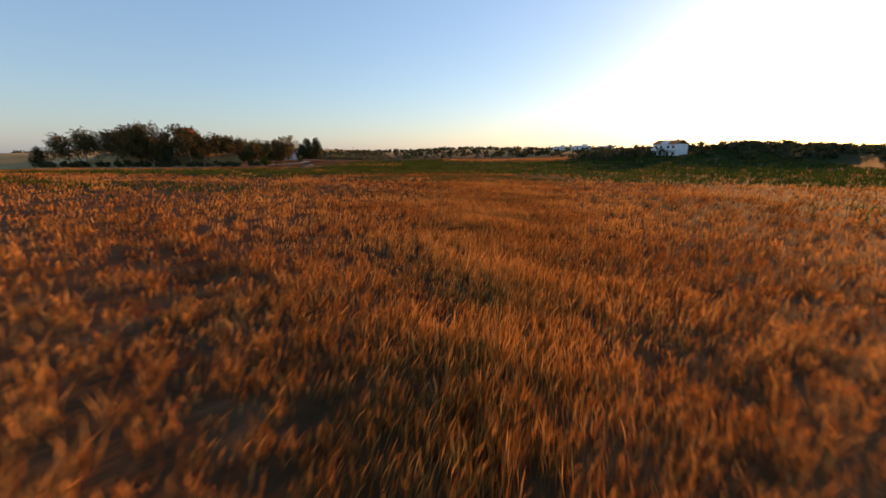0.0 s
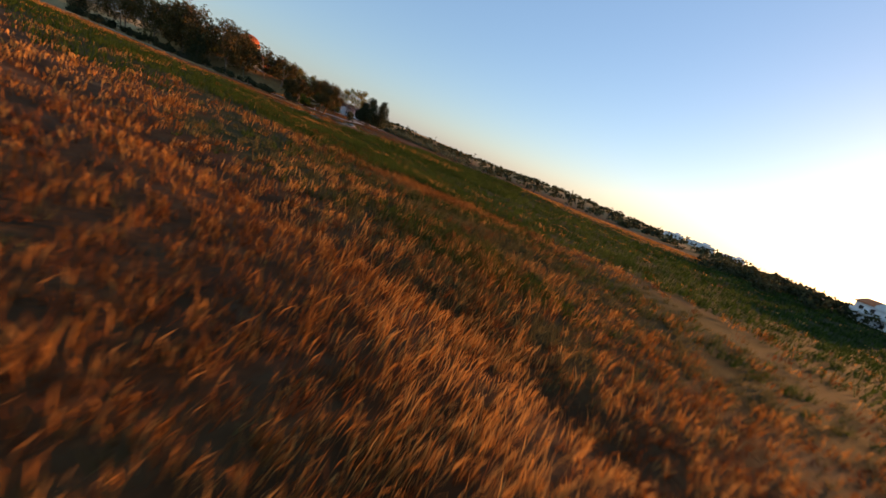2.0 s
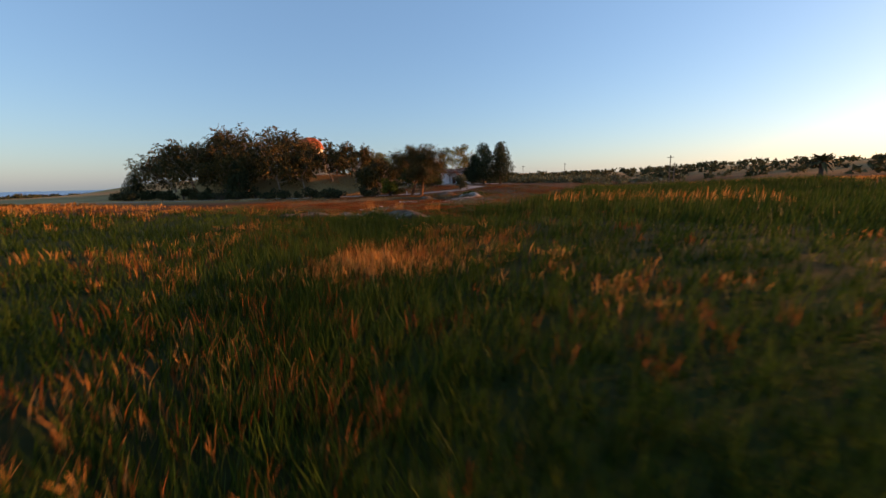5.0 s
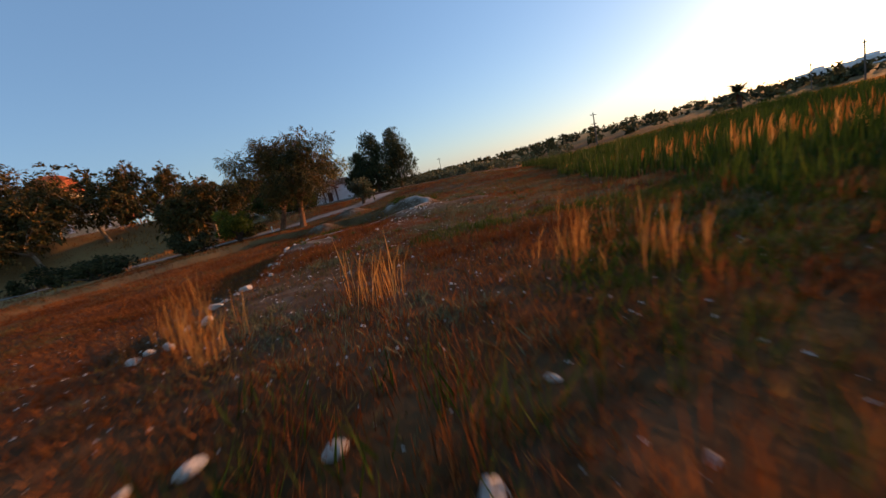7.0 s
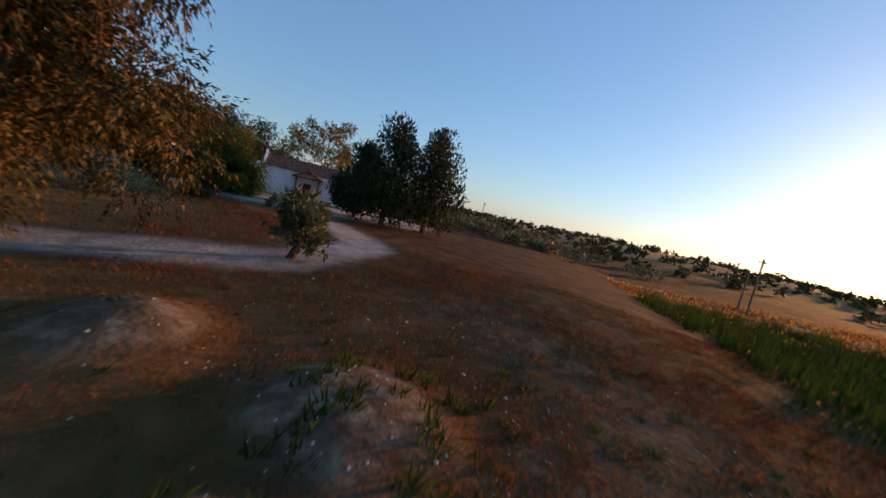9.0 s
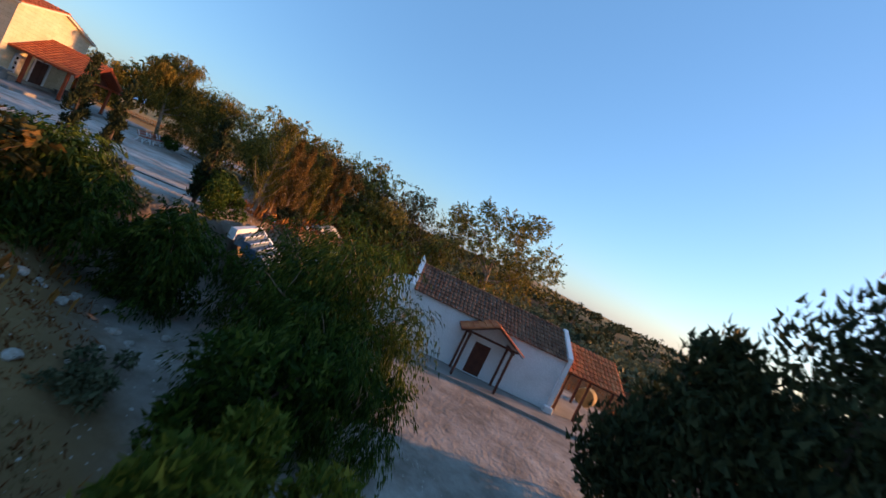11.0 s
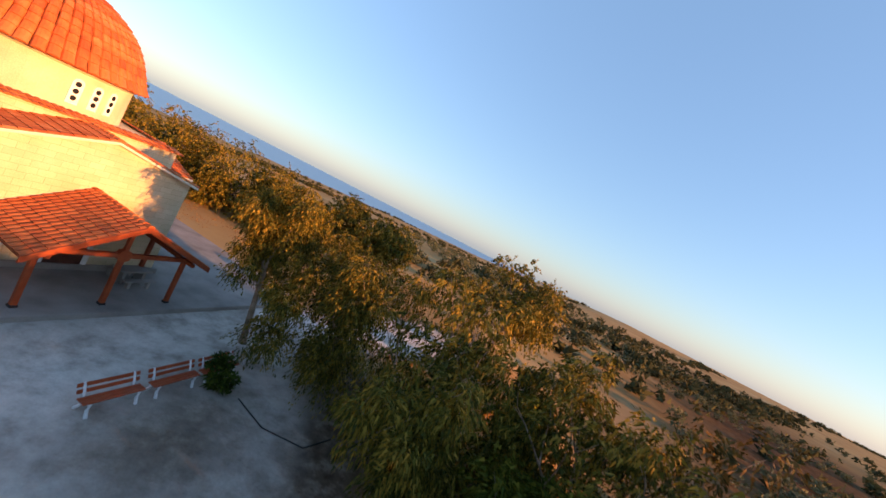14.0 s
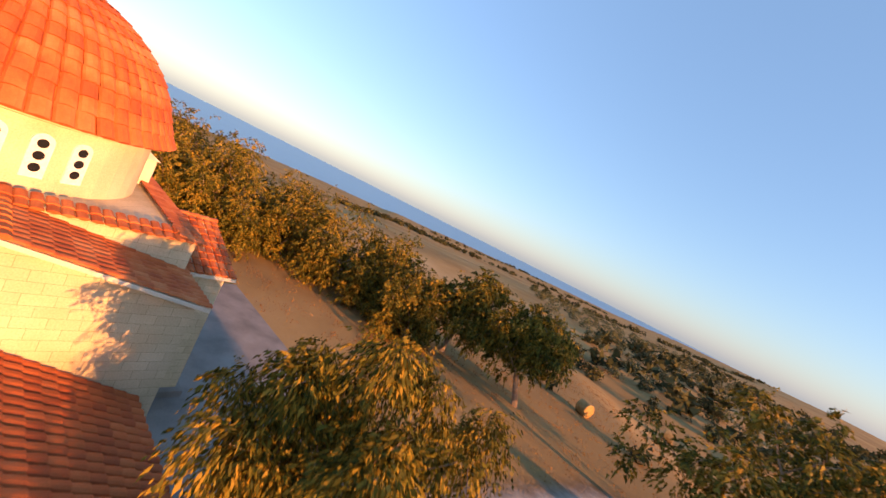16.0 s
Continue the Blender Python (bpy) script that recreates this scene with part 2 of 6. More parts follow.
BERM = [(-68, 172.2), (-65, 173.8), (-62.6, 175.6), (-61.3, 178), (-60.5, 181), (-60.4, 183.2), (-61.4, 185), (-63.2, 186.1), (-65.4, 186.2)]
HOLLOW = [(-63.5, 153), (-65.5, 160), (-68.5, 168), (-69.5, 172.6), (-65.4, 174.8), (-63.2, 176.6), (-62.2, 178.4), (-61.6, 181), (-61.7, 183), (-63, 184.6), (-66, 185.2), (-80, 184), (-90, 172), (-86, 160), (-74, 152)]
BANK = [(-63.5, 141.6), (-61.5, 142.9), (-59, 144.8), (-56, 145.2), (-53.5, 144.6), (-51, 145.2), (-49.2, 144.4)]
MOUNDS = [(-50.3, 144.8, 2.0, 0.3), (-54, 145.6, 1.7, 0.2), (-56.0, 177.2, 1.5, 0.25), (-62.6, 185.6, 2.2, 0.4), (-64.5, 190, 2.4, 0.8), (-72, 183.3, 1.8, 0.85), (-71.4, 190.5, 2.2, 0.75), (-60, 176, 3, 0.35), (-66.5, 168, 2.5, 0.3)]


def coast(x, y):
    return -0.848 * (x + 121) - 0.53 * (y - 225)


def height(x, y):
    x, y = np.asarray(x, float), np.asarray(y, float)
    far = np.hypot(x + 50, y - 130)
    z = -1.15 - 0.5 * smooth(95, 135, y) * (1 - smooth(175, 205, y)) + 0.12 * wave(x, y, 11) + 0.05 * wave(x, y, 2.7, 1)
    z = z + 1.6 * smooth(186, 225, y) * smooth(-30, -75, -np.abs(x + 75))
    z = z + 1.5 * smooth(188, 212, y) * smooth(-40, -60, x)
    ne = x * 0.55 + (y - 120) * 0.83
    z = z + 11 * smooth(90, 330, ne) * (0.75 + 0.25 * wave(x, y, 90, 2)) + 3 * smooth(330, 1200, ne)
    z = z + 8 * np.exp(-(((x - 140) / 70) ** 2 + ((y - 178) / 45) ** 2))
    s = coast(x, y)
    z = z + 4.2 * smooth(-60, 40, s) * smooth(150, 260, far + s * 0.3) * (1 - smooth(60, 250, s))
    z = z - np.clip(s, 0, 1400) * 0.026 * smooth(20, 200, s) + 2.2 * wave(x, y, 140, 4) * smooth(150, 500, far)
    z = z - 0.3 * np.exp(-(to_line(x, y, DITCH) / 1.1) ** 2)
    for mx, my, r, h in MOUNDS:
        d = np.hypot(x - mx, y - my)
        z = z + h * (1 - smooth(0.15 * r, 1.5 * r, d)) * (1 + 0.12 * wave(x, y, 1.2, mx))
    z = z + 0.42 * np.exp(-(to_line(x, y, BANK) / 1.2) ** 2) * (1 + 0.5 * wave(x, y, 0.9, 4) + 0.45 * wave(x, y, 2.3, 1))
    z = z - 0.55 * inside(x, y, HOLLOW, 1.2)
    rough = 1 + 0.35 * wave(x, y, 0.8, 7) + 0.3 * wave(x, y, 2.1, 2)
    z = z + (0.1 + 0.36 * smooth(177, 182, y)) * np.exp(-(to_line(x, y, BERM) / 0.7) ** 2) * rough
    p = inside(x, y, PLATEAU, 13.0)
    z = z * (1 - p) + (4.15 + 0.05 * wave(x, y, 6)) * p
    c = inside(x, y, CHAPEL_YARD, 6.0) * (1 - inside(x, y, PLATEAU, 1.5))
    return z * (1 - c) + (0.72 + 0.03 * wave(x, y, 5)) * c


def ground_at(x, y):
    return float(height(np.array([x]), np.array([y]))[0])


def green_at(x, y):
    """How green the growth is: a wet belt between the dry fields."""
    belt = smooth(99, 104, y - 0.05 * x + 4 * wave(x, y, 14)) * (1 - smooth(139, 145, y + 0.25 * (x + 50)))
    mixed = 0.95 * smooth(66, 74, y + 0.3 * x) * (1 - smooth(99, 104, y)) * np.clip(0.5 + 1.3 * wave(x, y, 7, 4), 0, 1) * (1 - smooth(14, 26, x))
    right = smooth(-50, -40, x) * smooth(80, 100, y) * (1 - smooth(200, 232, y + 0.3 * x))
    left = smooth(-150, -120, x) * smooth(100, 112, y + 0.25 * x + 30)* (1 - smooth(138, 150, y - 0.25 * (x + 60)))
    strip = 0.5 * np.exp(-((y - 47 + 0.3 * x + 4 * wave(x, y, 9)) / 9) ** 2)
    patch = np.exp(-(((x + 40) / 2.6) ** 2 + ((y - 127.3) / 3.4) ** 2)) + 0.7 * np.exp(-(((x + 4) / 22) ** 2 + ((y - 93 - 0.1 * x) / 2.5) ** 2))
    g = np.maximum(np.maximum(belt * smooth(-95, -70, x), right), np.maximum(left * 0.9, np.maximum(strip, mixed)))
    return np.clip(g + 0.25 * wave(x, y, 5, 3) * (g > 0.15) - 0.95 * patch, 0, 1) * (1 - smooth(12, 45, coast(x, y)) * (y > 170))


def bare_at(x, y):
    """Where gravel or bare pale earth shows."""
    b = np.maximum(1 - smooth(1.4, 3.0, to_line(x, y, ROAD)), 0)
    for mx, my, r, h in MOUNDS:
        b = np.maximum(b, 0.95 * (1 - smooth(0.6 * r, 1.2 * r, np.hypot(x - mx, y - my))))
    b = np.maximum(b, inside(x, y, [(-101, 217), (-104, 211), (-112, 206), (-124, 206), (-124, 217), (-133, 227), (-126, 234), (-116, 229), (-108, 223)], 3))
    b = np.maximum(b, inside(x, y, [(-134, 228), (-130, 230), (-136, 246), (-142, 250), (-143, 244)], 2.5))
    b = np.maximum(b, 0.9 * inside(x, y, CHAPEL_YARD, 3))
    b = np.maximum(b, 0.9 - 0.9 * smooth(0.15, 0.9, to_line(x, y, BERM) + 0.35 * wave(x, y, 0.9, 3)))
    b = np.maximum(b, 0.95 * (1 - smooth(0.5, 1.3, to_line(x, y, BANK) + 0.3 * wave(x, y, 1.3, 2))))
    bowl = np.exp(-(((x + 62.6) / 2.0) ** 2 + ((y - 181.6) / 3.6) ** 2))
    b = np.maximum(b, 0.85 * smooth(0.2, 0.6, bowl + 0.22 * wave(x, y, 1.1, 6) + 0.12 * wave(x, y, 0.4, 2)))
    b = np.maximum(b, 0.42 * (smooth(-70, -64, x) * (1 - smooth(-57, -49, x)) * smooth(148, 156, y) * (1 - smooth(200, 212, y))) * (0.6 + 0.6 * wave(x, y, 3.1, 5)))
    return np.clip(b + 0.12 * wave(x, y, 1.7, 2), 0, 1)


YARD = [(-101.5, 217), (-105, 211), (-113, 207), (-124, 207), (-124, 217), (-133, 227), (-127, 229), (-114, 226), (-107, 221)]


def chalk_at(x, y):
    """Pale chalky gravel of the courtyard and the wheel tracks."""
    litter = np.exp(-(((x + 120) / 3.2) ** 2 + ((y - 225.5) / 2.6) ** 2))
    yard = inside(x, y, YARD, 2.5) * (0.9 + 0.25 * wave(x, y, 2.3, 8)) - 0.9 * litter
    forecourt = 0.6 * inside(x, y, CHAPEL_YARD, 2.0) * (0.85 + 0.3 * wave(x, y, 3.1, 4) + 0.2 * wave(x, y, 0.9, 1))
    yard = np.maximum(yard, forecourt * (1 - inside(x, y, PLATEAU, 2.0)))
    lane = inside(x, y, [(-134, 228.5), (-131, 230), (-137, 246), (-142, 250), (-142, 244)], 2.0)
    return np.maximum(np.maximum(yard, lane * 0.9), np.maximum(0.5 * (1 - smooth(0.05, 0.6, to_line(x, y, BERM) + 0.25 * wave(x, y, 0.7, 1))), 0.55 * (1 - smooth(0.9, 2.2, to_line(x, y, ROAD[1:])))))


def axis(lo, hi, step, far_lo, far_hi, fine_lo, fine_hi, fine):
    mid = np.concatenate([np.arange(lo, fine_lo, step), np.arange(fine_lo, fine_hi, fine), np.arange(fine_hi, hi + step / 2, step)])
    lo, hi = mid[0], mid[-1]
    def out(span):
        d, w, r = [], step, 0.0
        while r < span:
            w *= 1.14
            r += w
            d.append(r)
        return np.array(d)
    return np.concatenate([lo - out(lo - far_lo)[::-1], mid, hi + out(far_hi - hi)])


gx, gy = axis(-172, 36, 0.85, -4300, 4300, -76, -46, 0.3), axis(-6, 262, 0.85, -4300, 4300, 140, 194, 0.3)
GX, GY = np.meshgrid(gx, gy, indexing="ij")
GZ = height(GX, GY)
nx, ny = GX.shape
idx = np.arange(nx * ny).reshape(nx, ny)
quads = np.stack([idx[:-1, :-1], idx[1:, :-1], idx[1:, 1:], idx[:-1, 1:]], -1).reshape(-1, 4)


def ground_material():
    m = bpy.data.materials.new("field_earth")
    m.use_nodes = True
    nt = m.node_tree
    b = nt.nodes["Principled BSDF"]
    b.inputs["Roughness"].default_value = 1.0
    b.inputs["Specular IOR Level"].default_value = 0.05
    at = nt.nodes.new("ShaderNodeAttribute")
    at.attribute_name = "cover"
    sep = nt.nodes.new("ShaderNodeSeparateColor")
    nt.links.new(at.outputs["Color"], sep.inputs[0])
    tc = nt.nodes.new("ShaderNodeTexCoord")

    def noise_ramp(scale, stops):
        n = nt.nodes.new("ShaderNodeTexNoise")
        n.inputs["Scale"].default_value = scale
        n.inputs["Detail"].default_value = 8.0
        n.inputs["Roughness"].default_value = 0.65
        nt.links.new(tc.outputs["Object"], n.inputs["Vector"])
        r = nt.nodes.new("ShaderNodeValToRGB")
        while len(r.color_ramp.elements) < len(stops):
            r.color_ramp.elements.new(0.5)
        for e, (p, c) in zip(r.color_ramp.elements, stops):
            e.position, e.color = p, (*c, 1)
        nt.links.new(n.outputs["Fac"], r.inputs["Fac"])
        return n, r

    _, dry = noise_ramp(0.5, [(0.3, (0.03, 0.016, 0.007)), (0.5, (0.062, 0.031, 0.013)), (0.7, (0.11, 0.062, 0.027))])
    _, lush = noise_ramp(0.4, [(0.3, (0.01, 0.016, 0.004)), (0.7, (0.026, 0.034, 0.009))])
    n3, pale = noise_ramp(1.3, [(0.3, (0.05, 0.031, 0.018)), (0.5, (0.11, 0.078, 0.052)), (0.72, (0.25, 0.205, 0.155))])
    _, stubble = noise_ramp(0.03, [(0.3, (0.25, 0.15, 0.06)), (0.55, (0.37, 0.24, 0.1)), (0.75, (0.46, 0.33, 0.17))])

    def mixed(fac, a, c):
        mx = nt.nodes.new("ShaderNodeMix")
        mx.data_type = "RGBA"
        nt.links.new(fac, mx.inputs["Factor"])
        nt.links.new(a, mx.inputs["A"])
        nt.links.new(c, mx.inputs["B"])
        return mx.outputs["Result"]

    col = mixed(sep.outputs["Blue"], dry.outputs[0], stubble.outputs[0])
    col = mixed(sep.outputs["Red"], col, lush.outputs[0])
    col = mixed(sep.outputs["Green"], col, pale.outputs[0])
    _, chalk = noise_ramp(0.9, [(0.3, (0.27, 0.24, 0.2)), (0.5, (0.48, 0.44, 0.385)), (0.7, (0.64, 0.6, 0.53))])
    col = mixed(at.outputs["Alpha"], col, chalk.outputs[0])
    nt.links.new(col, b.inputs["Base Color"])
    n5 = nt.nodes.new("ShaderNodeTexNoise")
    n5.inputs["Scale"].default_value, n5.inputs["Detail"].default_value = 5.0, 8.0
    nt.links.new(tc.outputs["Object"], n5.inputs["Vector"])
    bp = nt.nodes.new("ShaderNodeBump")
    bp.inputs["Strength"].default_value, bp.inputs["Distance"].default_value = 0.7, 0.08
    nt.links.new(n5.outputs["Fac"], bp.inputs["Height"])
    nt.links.new(bp.outputs["Normal"], b.inputs["Normal"])
    return m


ground_mesh = array_mesh("ground", np.stack([GX, GY, GZ], -1).reshape(-1, 3), quads, ground_material())
ground_mesh.polygons.foreach_set("use_smooth", np.ones(len(quads), dtype=bool))
cover = ground_mesh.color_attributes.new("cover", "FLOAT_COLOR", "POINT")
far_field = smooth(-40, 12, coast(GX, GY) - 6 * inside(GX, GY, PLATEAU, 8)) * smooth(150, 190, GY - 0.5 * (GX + 100)) + smooth(120, 260, GX * 0.55 + (GY - 120) * 0.83)
cover.data.foreach_set("color", np.stack([green_at(GX, GY), bare_at(GX, GY), np.clip(far_field, 0, 1), np.clip(chalk_at(GX, GY), 0, 1)], -1).astype(np.float32).ravel())
tagged(new("ground", ground_mesh), "uneven dry farmland with grass, gravel tracks and mounds", "ground", kind="structure")

sea = Build().add([(-4900, -4900, -16.5), (-250, -4900, -16.5), (-250, 4900, -16.5), (-4900, 4900, -16.5)], [(0, 1, 2, 3)])
tagged(part("water", sea, M_SEA), "calm blue sea beyond the dry fields", "sea", kind="structure")

# ---- roof tiles ----
def tile_verts(w, l, r, n=5):
    """One half-round clay tile, along +y, its upper end slipped under the next."""
    vs, fs = [], []
    for y, lift, k in ((0, 0.035, 1.0), (l, 0.0, 0.88)):
        for i in range(n + 1):
            a = math.pi * i / n
            vs.append((-math.cos(a) * w / 2 * k, y, lift + math.sin(a) * r * k))
    for i in range(n):
        fs.append((i + 1, i, n + 1 + i, n + 2 + i))
    vs.append((0, 0, 0.0))
    fs += [(i, i + 1, 2 * n + 2) for i in range(n)]
    return vs, fs


def tiled_slope(parent, mat, m, width, length, w=0.3, l=0.42, as_parts=False):
    """Rows of clay tiles over a slope: x along the eave, y up the slope."""
    vs, fs = tile_verts(w, l * 1.12, 0.075)
    cols, rows = max(1, round(width / w)), max(1, round(length / l))
    one = Build().add(vs, fs).mesh("tile", mat)
    joined = Build()
    rnd = random.Random(cols * 31 + rows)
    for i in range(cols):
        for j in range(rows):
            k = m @ pose((i + 0.5) * width / cols + rnd.uniform(-0.008, 0.008), j * length / rows + rnd.uniform(-0.012, 0.012), 0.02, 0, 0, rnd.uniform(-1.5, 1.5))
            if as_parts:
                part("tile", one, mat, parent, m=k)
            else:
                joined.add(vs, fs, k)
    if not as_parts:
        part("roof_tiles", joined, mat, parent, kind="stuff")


def slope(p, along, up):
    """The pose of a slope with its eave's start at p, x along the eave and y up the slope."""
    a, u = Vector(along).normalized(), Vector(up).normalized()
    n = a.cross(u).normalized()
    u = n.cross(a)
    return Matrix(((a.x, u.x, n.x, p[0]), (a.y, u.y, n.y, p[1]), (a.z, u.z, n.z, p[2]), (0, 0, 0, 1)))


def block_wall_material():
    """Cut limestone in courses with thin joints."""
    m = M_STONE.copy()
    m.name = "limestone_blocks"
    nt = m.node_tree
    b = nt.nodes["Principled BSDF"]
    tc = nt.nodes.new("ShaderNodeTexCoord")
    sep, com, add = nt.nodes.new("ShaderNodeSeparateXYZ"), nt.nodes.new("ShaderNodeCombineXYZ"), nt.nodes.new("ShaderNodeMath")
    nt.links.new(tc.outputs["Object"], sep.inputs[0])
    nt.links.new(sep.outputs["X"], add.inputs[0])
    nt.links.new(sep.outputs["Y"], add.inputs[1])
    nt.links.new(add.outputs[0], com.inputs["X"])
    nt.links.new(sep.outputs["Z"], com.inputs["Y"])
    br = nt.nodes.new("ShaderNodeTexBrick")
    br.inputs["Scale"].default_value = 1.0
    br.inputs["Brick Width"].default_value, br.inputs["Row Height"].default_value, br.inputs["Mortar Size"].default_value = 0.62, 0.3, 0.008
    br.inputs["Color1"].default_value, br.inputs["Color2"].default_value, br.inputs["Mortar"].default_value = (1, 1, 1, 1), (0.88, 0.87, 0.85, 1), (0.66, 0.63, 0.58, 1)
    nt.links.new(com.outputs[0], br.inputs["Vector"])
    old = b.inputs["Base Color"].links[0].from_socket
    mx = nt.nodes.new("ShaderNodeMix")
    mx.data_type, mx.blend_type = "RGBA", "MULTIPLY"
    mx.inputs["Factor"].default_value = 1.0
    nt.links.new(old, mx.inputs["A"])
    nt.links.new(br.outputs["Color"], mx.inputs["B"])
    nt.links.new(mx.outputs["Result"], b.inputs["Base Color"])
    return m


M_BLOCK = block_wall_material()
CHURCH = pose(-134.94, 212.91, 4.35, 0, 0, 45)


def gable_arm(parent, turn, end, half, eave, apex, inner=3.0):
    """One arm of the cross: walls with a low gable, tiles, a cornice. It runs along +x turned by turn."""
    r = pose(0, 0, 0, 0, 0, turn)
    wall = Build()
    prof = [(-half, 0), (half, 0), (half, eave), (0, apex), (-half, eave)]
    n = len(prof)
    vs = [(inner, y, z) for y, z in prof] + [(end, y, z) for y, z in prof]
    fs = [tuple(range(n - 1, -1, -1)), tuple(range(n, 2 * n))] + [(i, (i + 1) % n, n + (i + 1) % n, n + i) for i in range(n)]
    wall.add(vs, fs, r)
    part("wall", wall, M_BLOCK, parent)
    rise = math.hypot(half, apex - eave)
    over = 0.3
    corn = Build()
    for s in (1, -1):
        up = Vector((0, -s * half, apex - eave)).normalized()
        out = Vector((0, s * half, -(apex - eave))).normalized() * over
        p0 = Vector((inner, s * half, eave + 0.1)) + out
        p1 = Vector((end + over, s * half, eave + 0.1)) + out
        top0, top1 = Vector((inner, 0, apex + 0.1)), Vector((end + over, 0, apex + 0.1))
        t = Vector((0, 0, 0.12))
        corn.add([p0 - t, p1 - t, top1 - t, top0 - t, p0, p1, top1, top0], [(0, 1, 2, 3), (7, 6, 5, 4), (0, 4, 5, 1), (1, 5, 6, 2), (3, 2, 6, 7), (0, 3, 7, 4)], r)
        start, along = (p1, (-1, 0, 0)) if s > 0 else (p0, (1, 0, 0))
        tiled_slope(parent, M_TILE_J, r @ slope(start, along, up), end + over - inner, rise + over)
    part("cornice", corn, M_TRIMW, parent)
    ridge = Build()
    for i in range(int((end + over - inner) / 0.4)):
        vs2, fs2 = tile_verts(0.34, 0.44, 0.11)
        ridge.add(vs2, fs2, r @ pose(end + over - 0.4 * i, 0, apex + 0.12, 0, 0, 90))
    part("ridge_tiles", ridge, M_TILE_J, parent, kind="stuff")


def arched_window(parent, m, w, h, holes, label="white arched lattice window"):
    """A white pierced panel with a round head in a stone surround. x across, z up, it faces -y."""
    def arch(hw, hh, n=10):
        return [(-hw, 0), (hw, 0)] + [(hw * math.cos(math.pi * i / n), hh - hw + hw * math.sin(math.pi * i / n)) for i in range(n + 1)]
    def slab(hw, hh, y0, y1):
        o = arch(hw, hh)
        n = len(o)
        return Build().add([(x, y0, z) for x, z in o] + [(x, y1, z) for x, z in o],
                           [tuple(range(n)), tuple(range(2 * n - 1, n - 1, -1))] + [((i + 1) % n, i, n + i, n + (i + 1) % n) for i in range(n)])
    win = part("window", slab(w / 2, h, -0.05, 0.02), M_WHITE, parent, label, m=m)
    if h > 2:
        frame_b = slab(w / 2 + 0.16, h + 0.16, -0.03, 0.02)
        part("surround", frame_b, M_CONCRETE, win)
    for x, z, r in holes:
        ring = [(x + r * math.cos(2 * math.pi * i / 14), z + r * math.sin(2 * math.pi * i / 14)) for i in range(14)]
        hole = Build().add([(a, -0.056, b) for a, b in ring] + [(a, -0.03, b) for a, b in ring], [tuple(range(14))] + [((i + 1) % 14, i, 14 + i, 14 + (i + 1) % 14) for i in range(14)])
        part("pane", hole, M_HOLE, win)


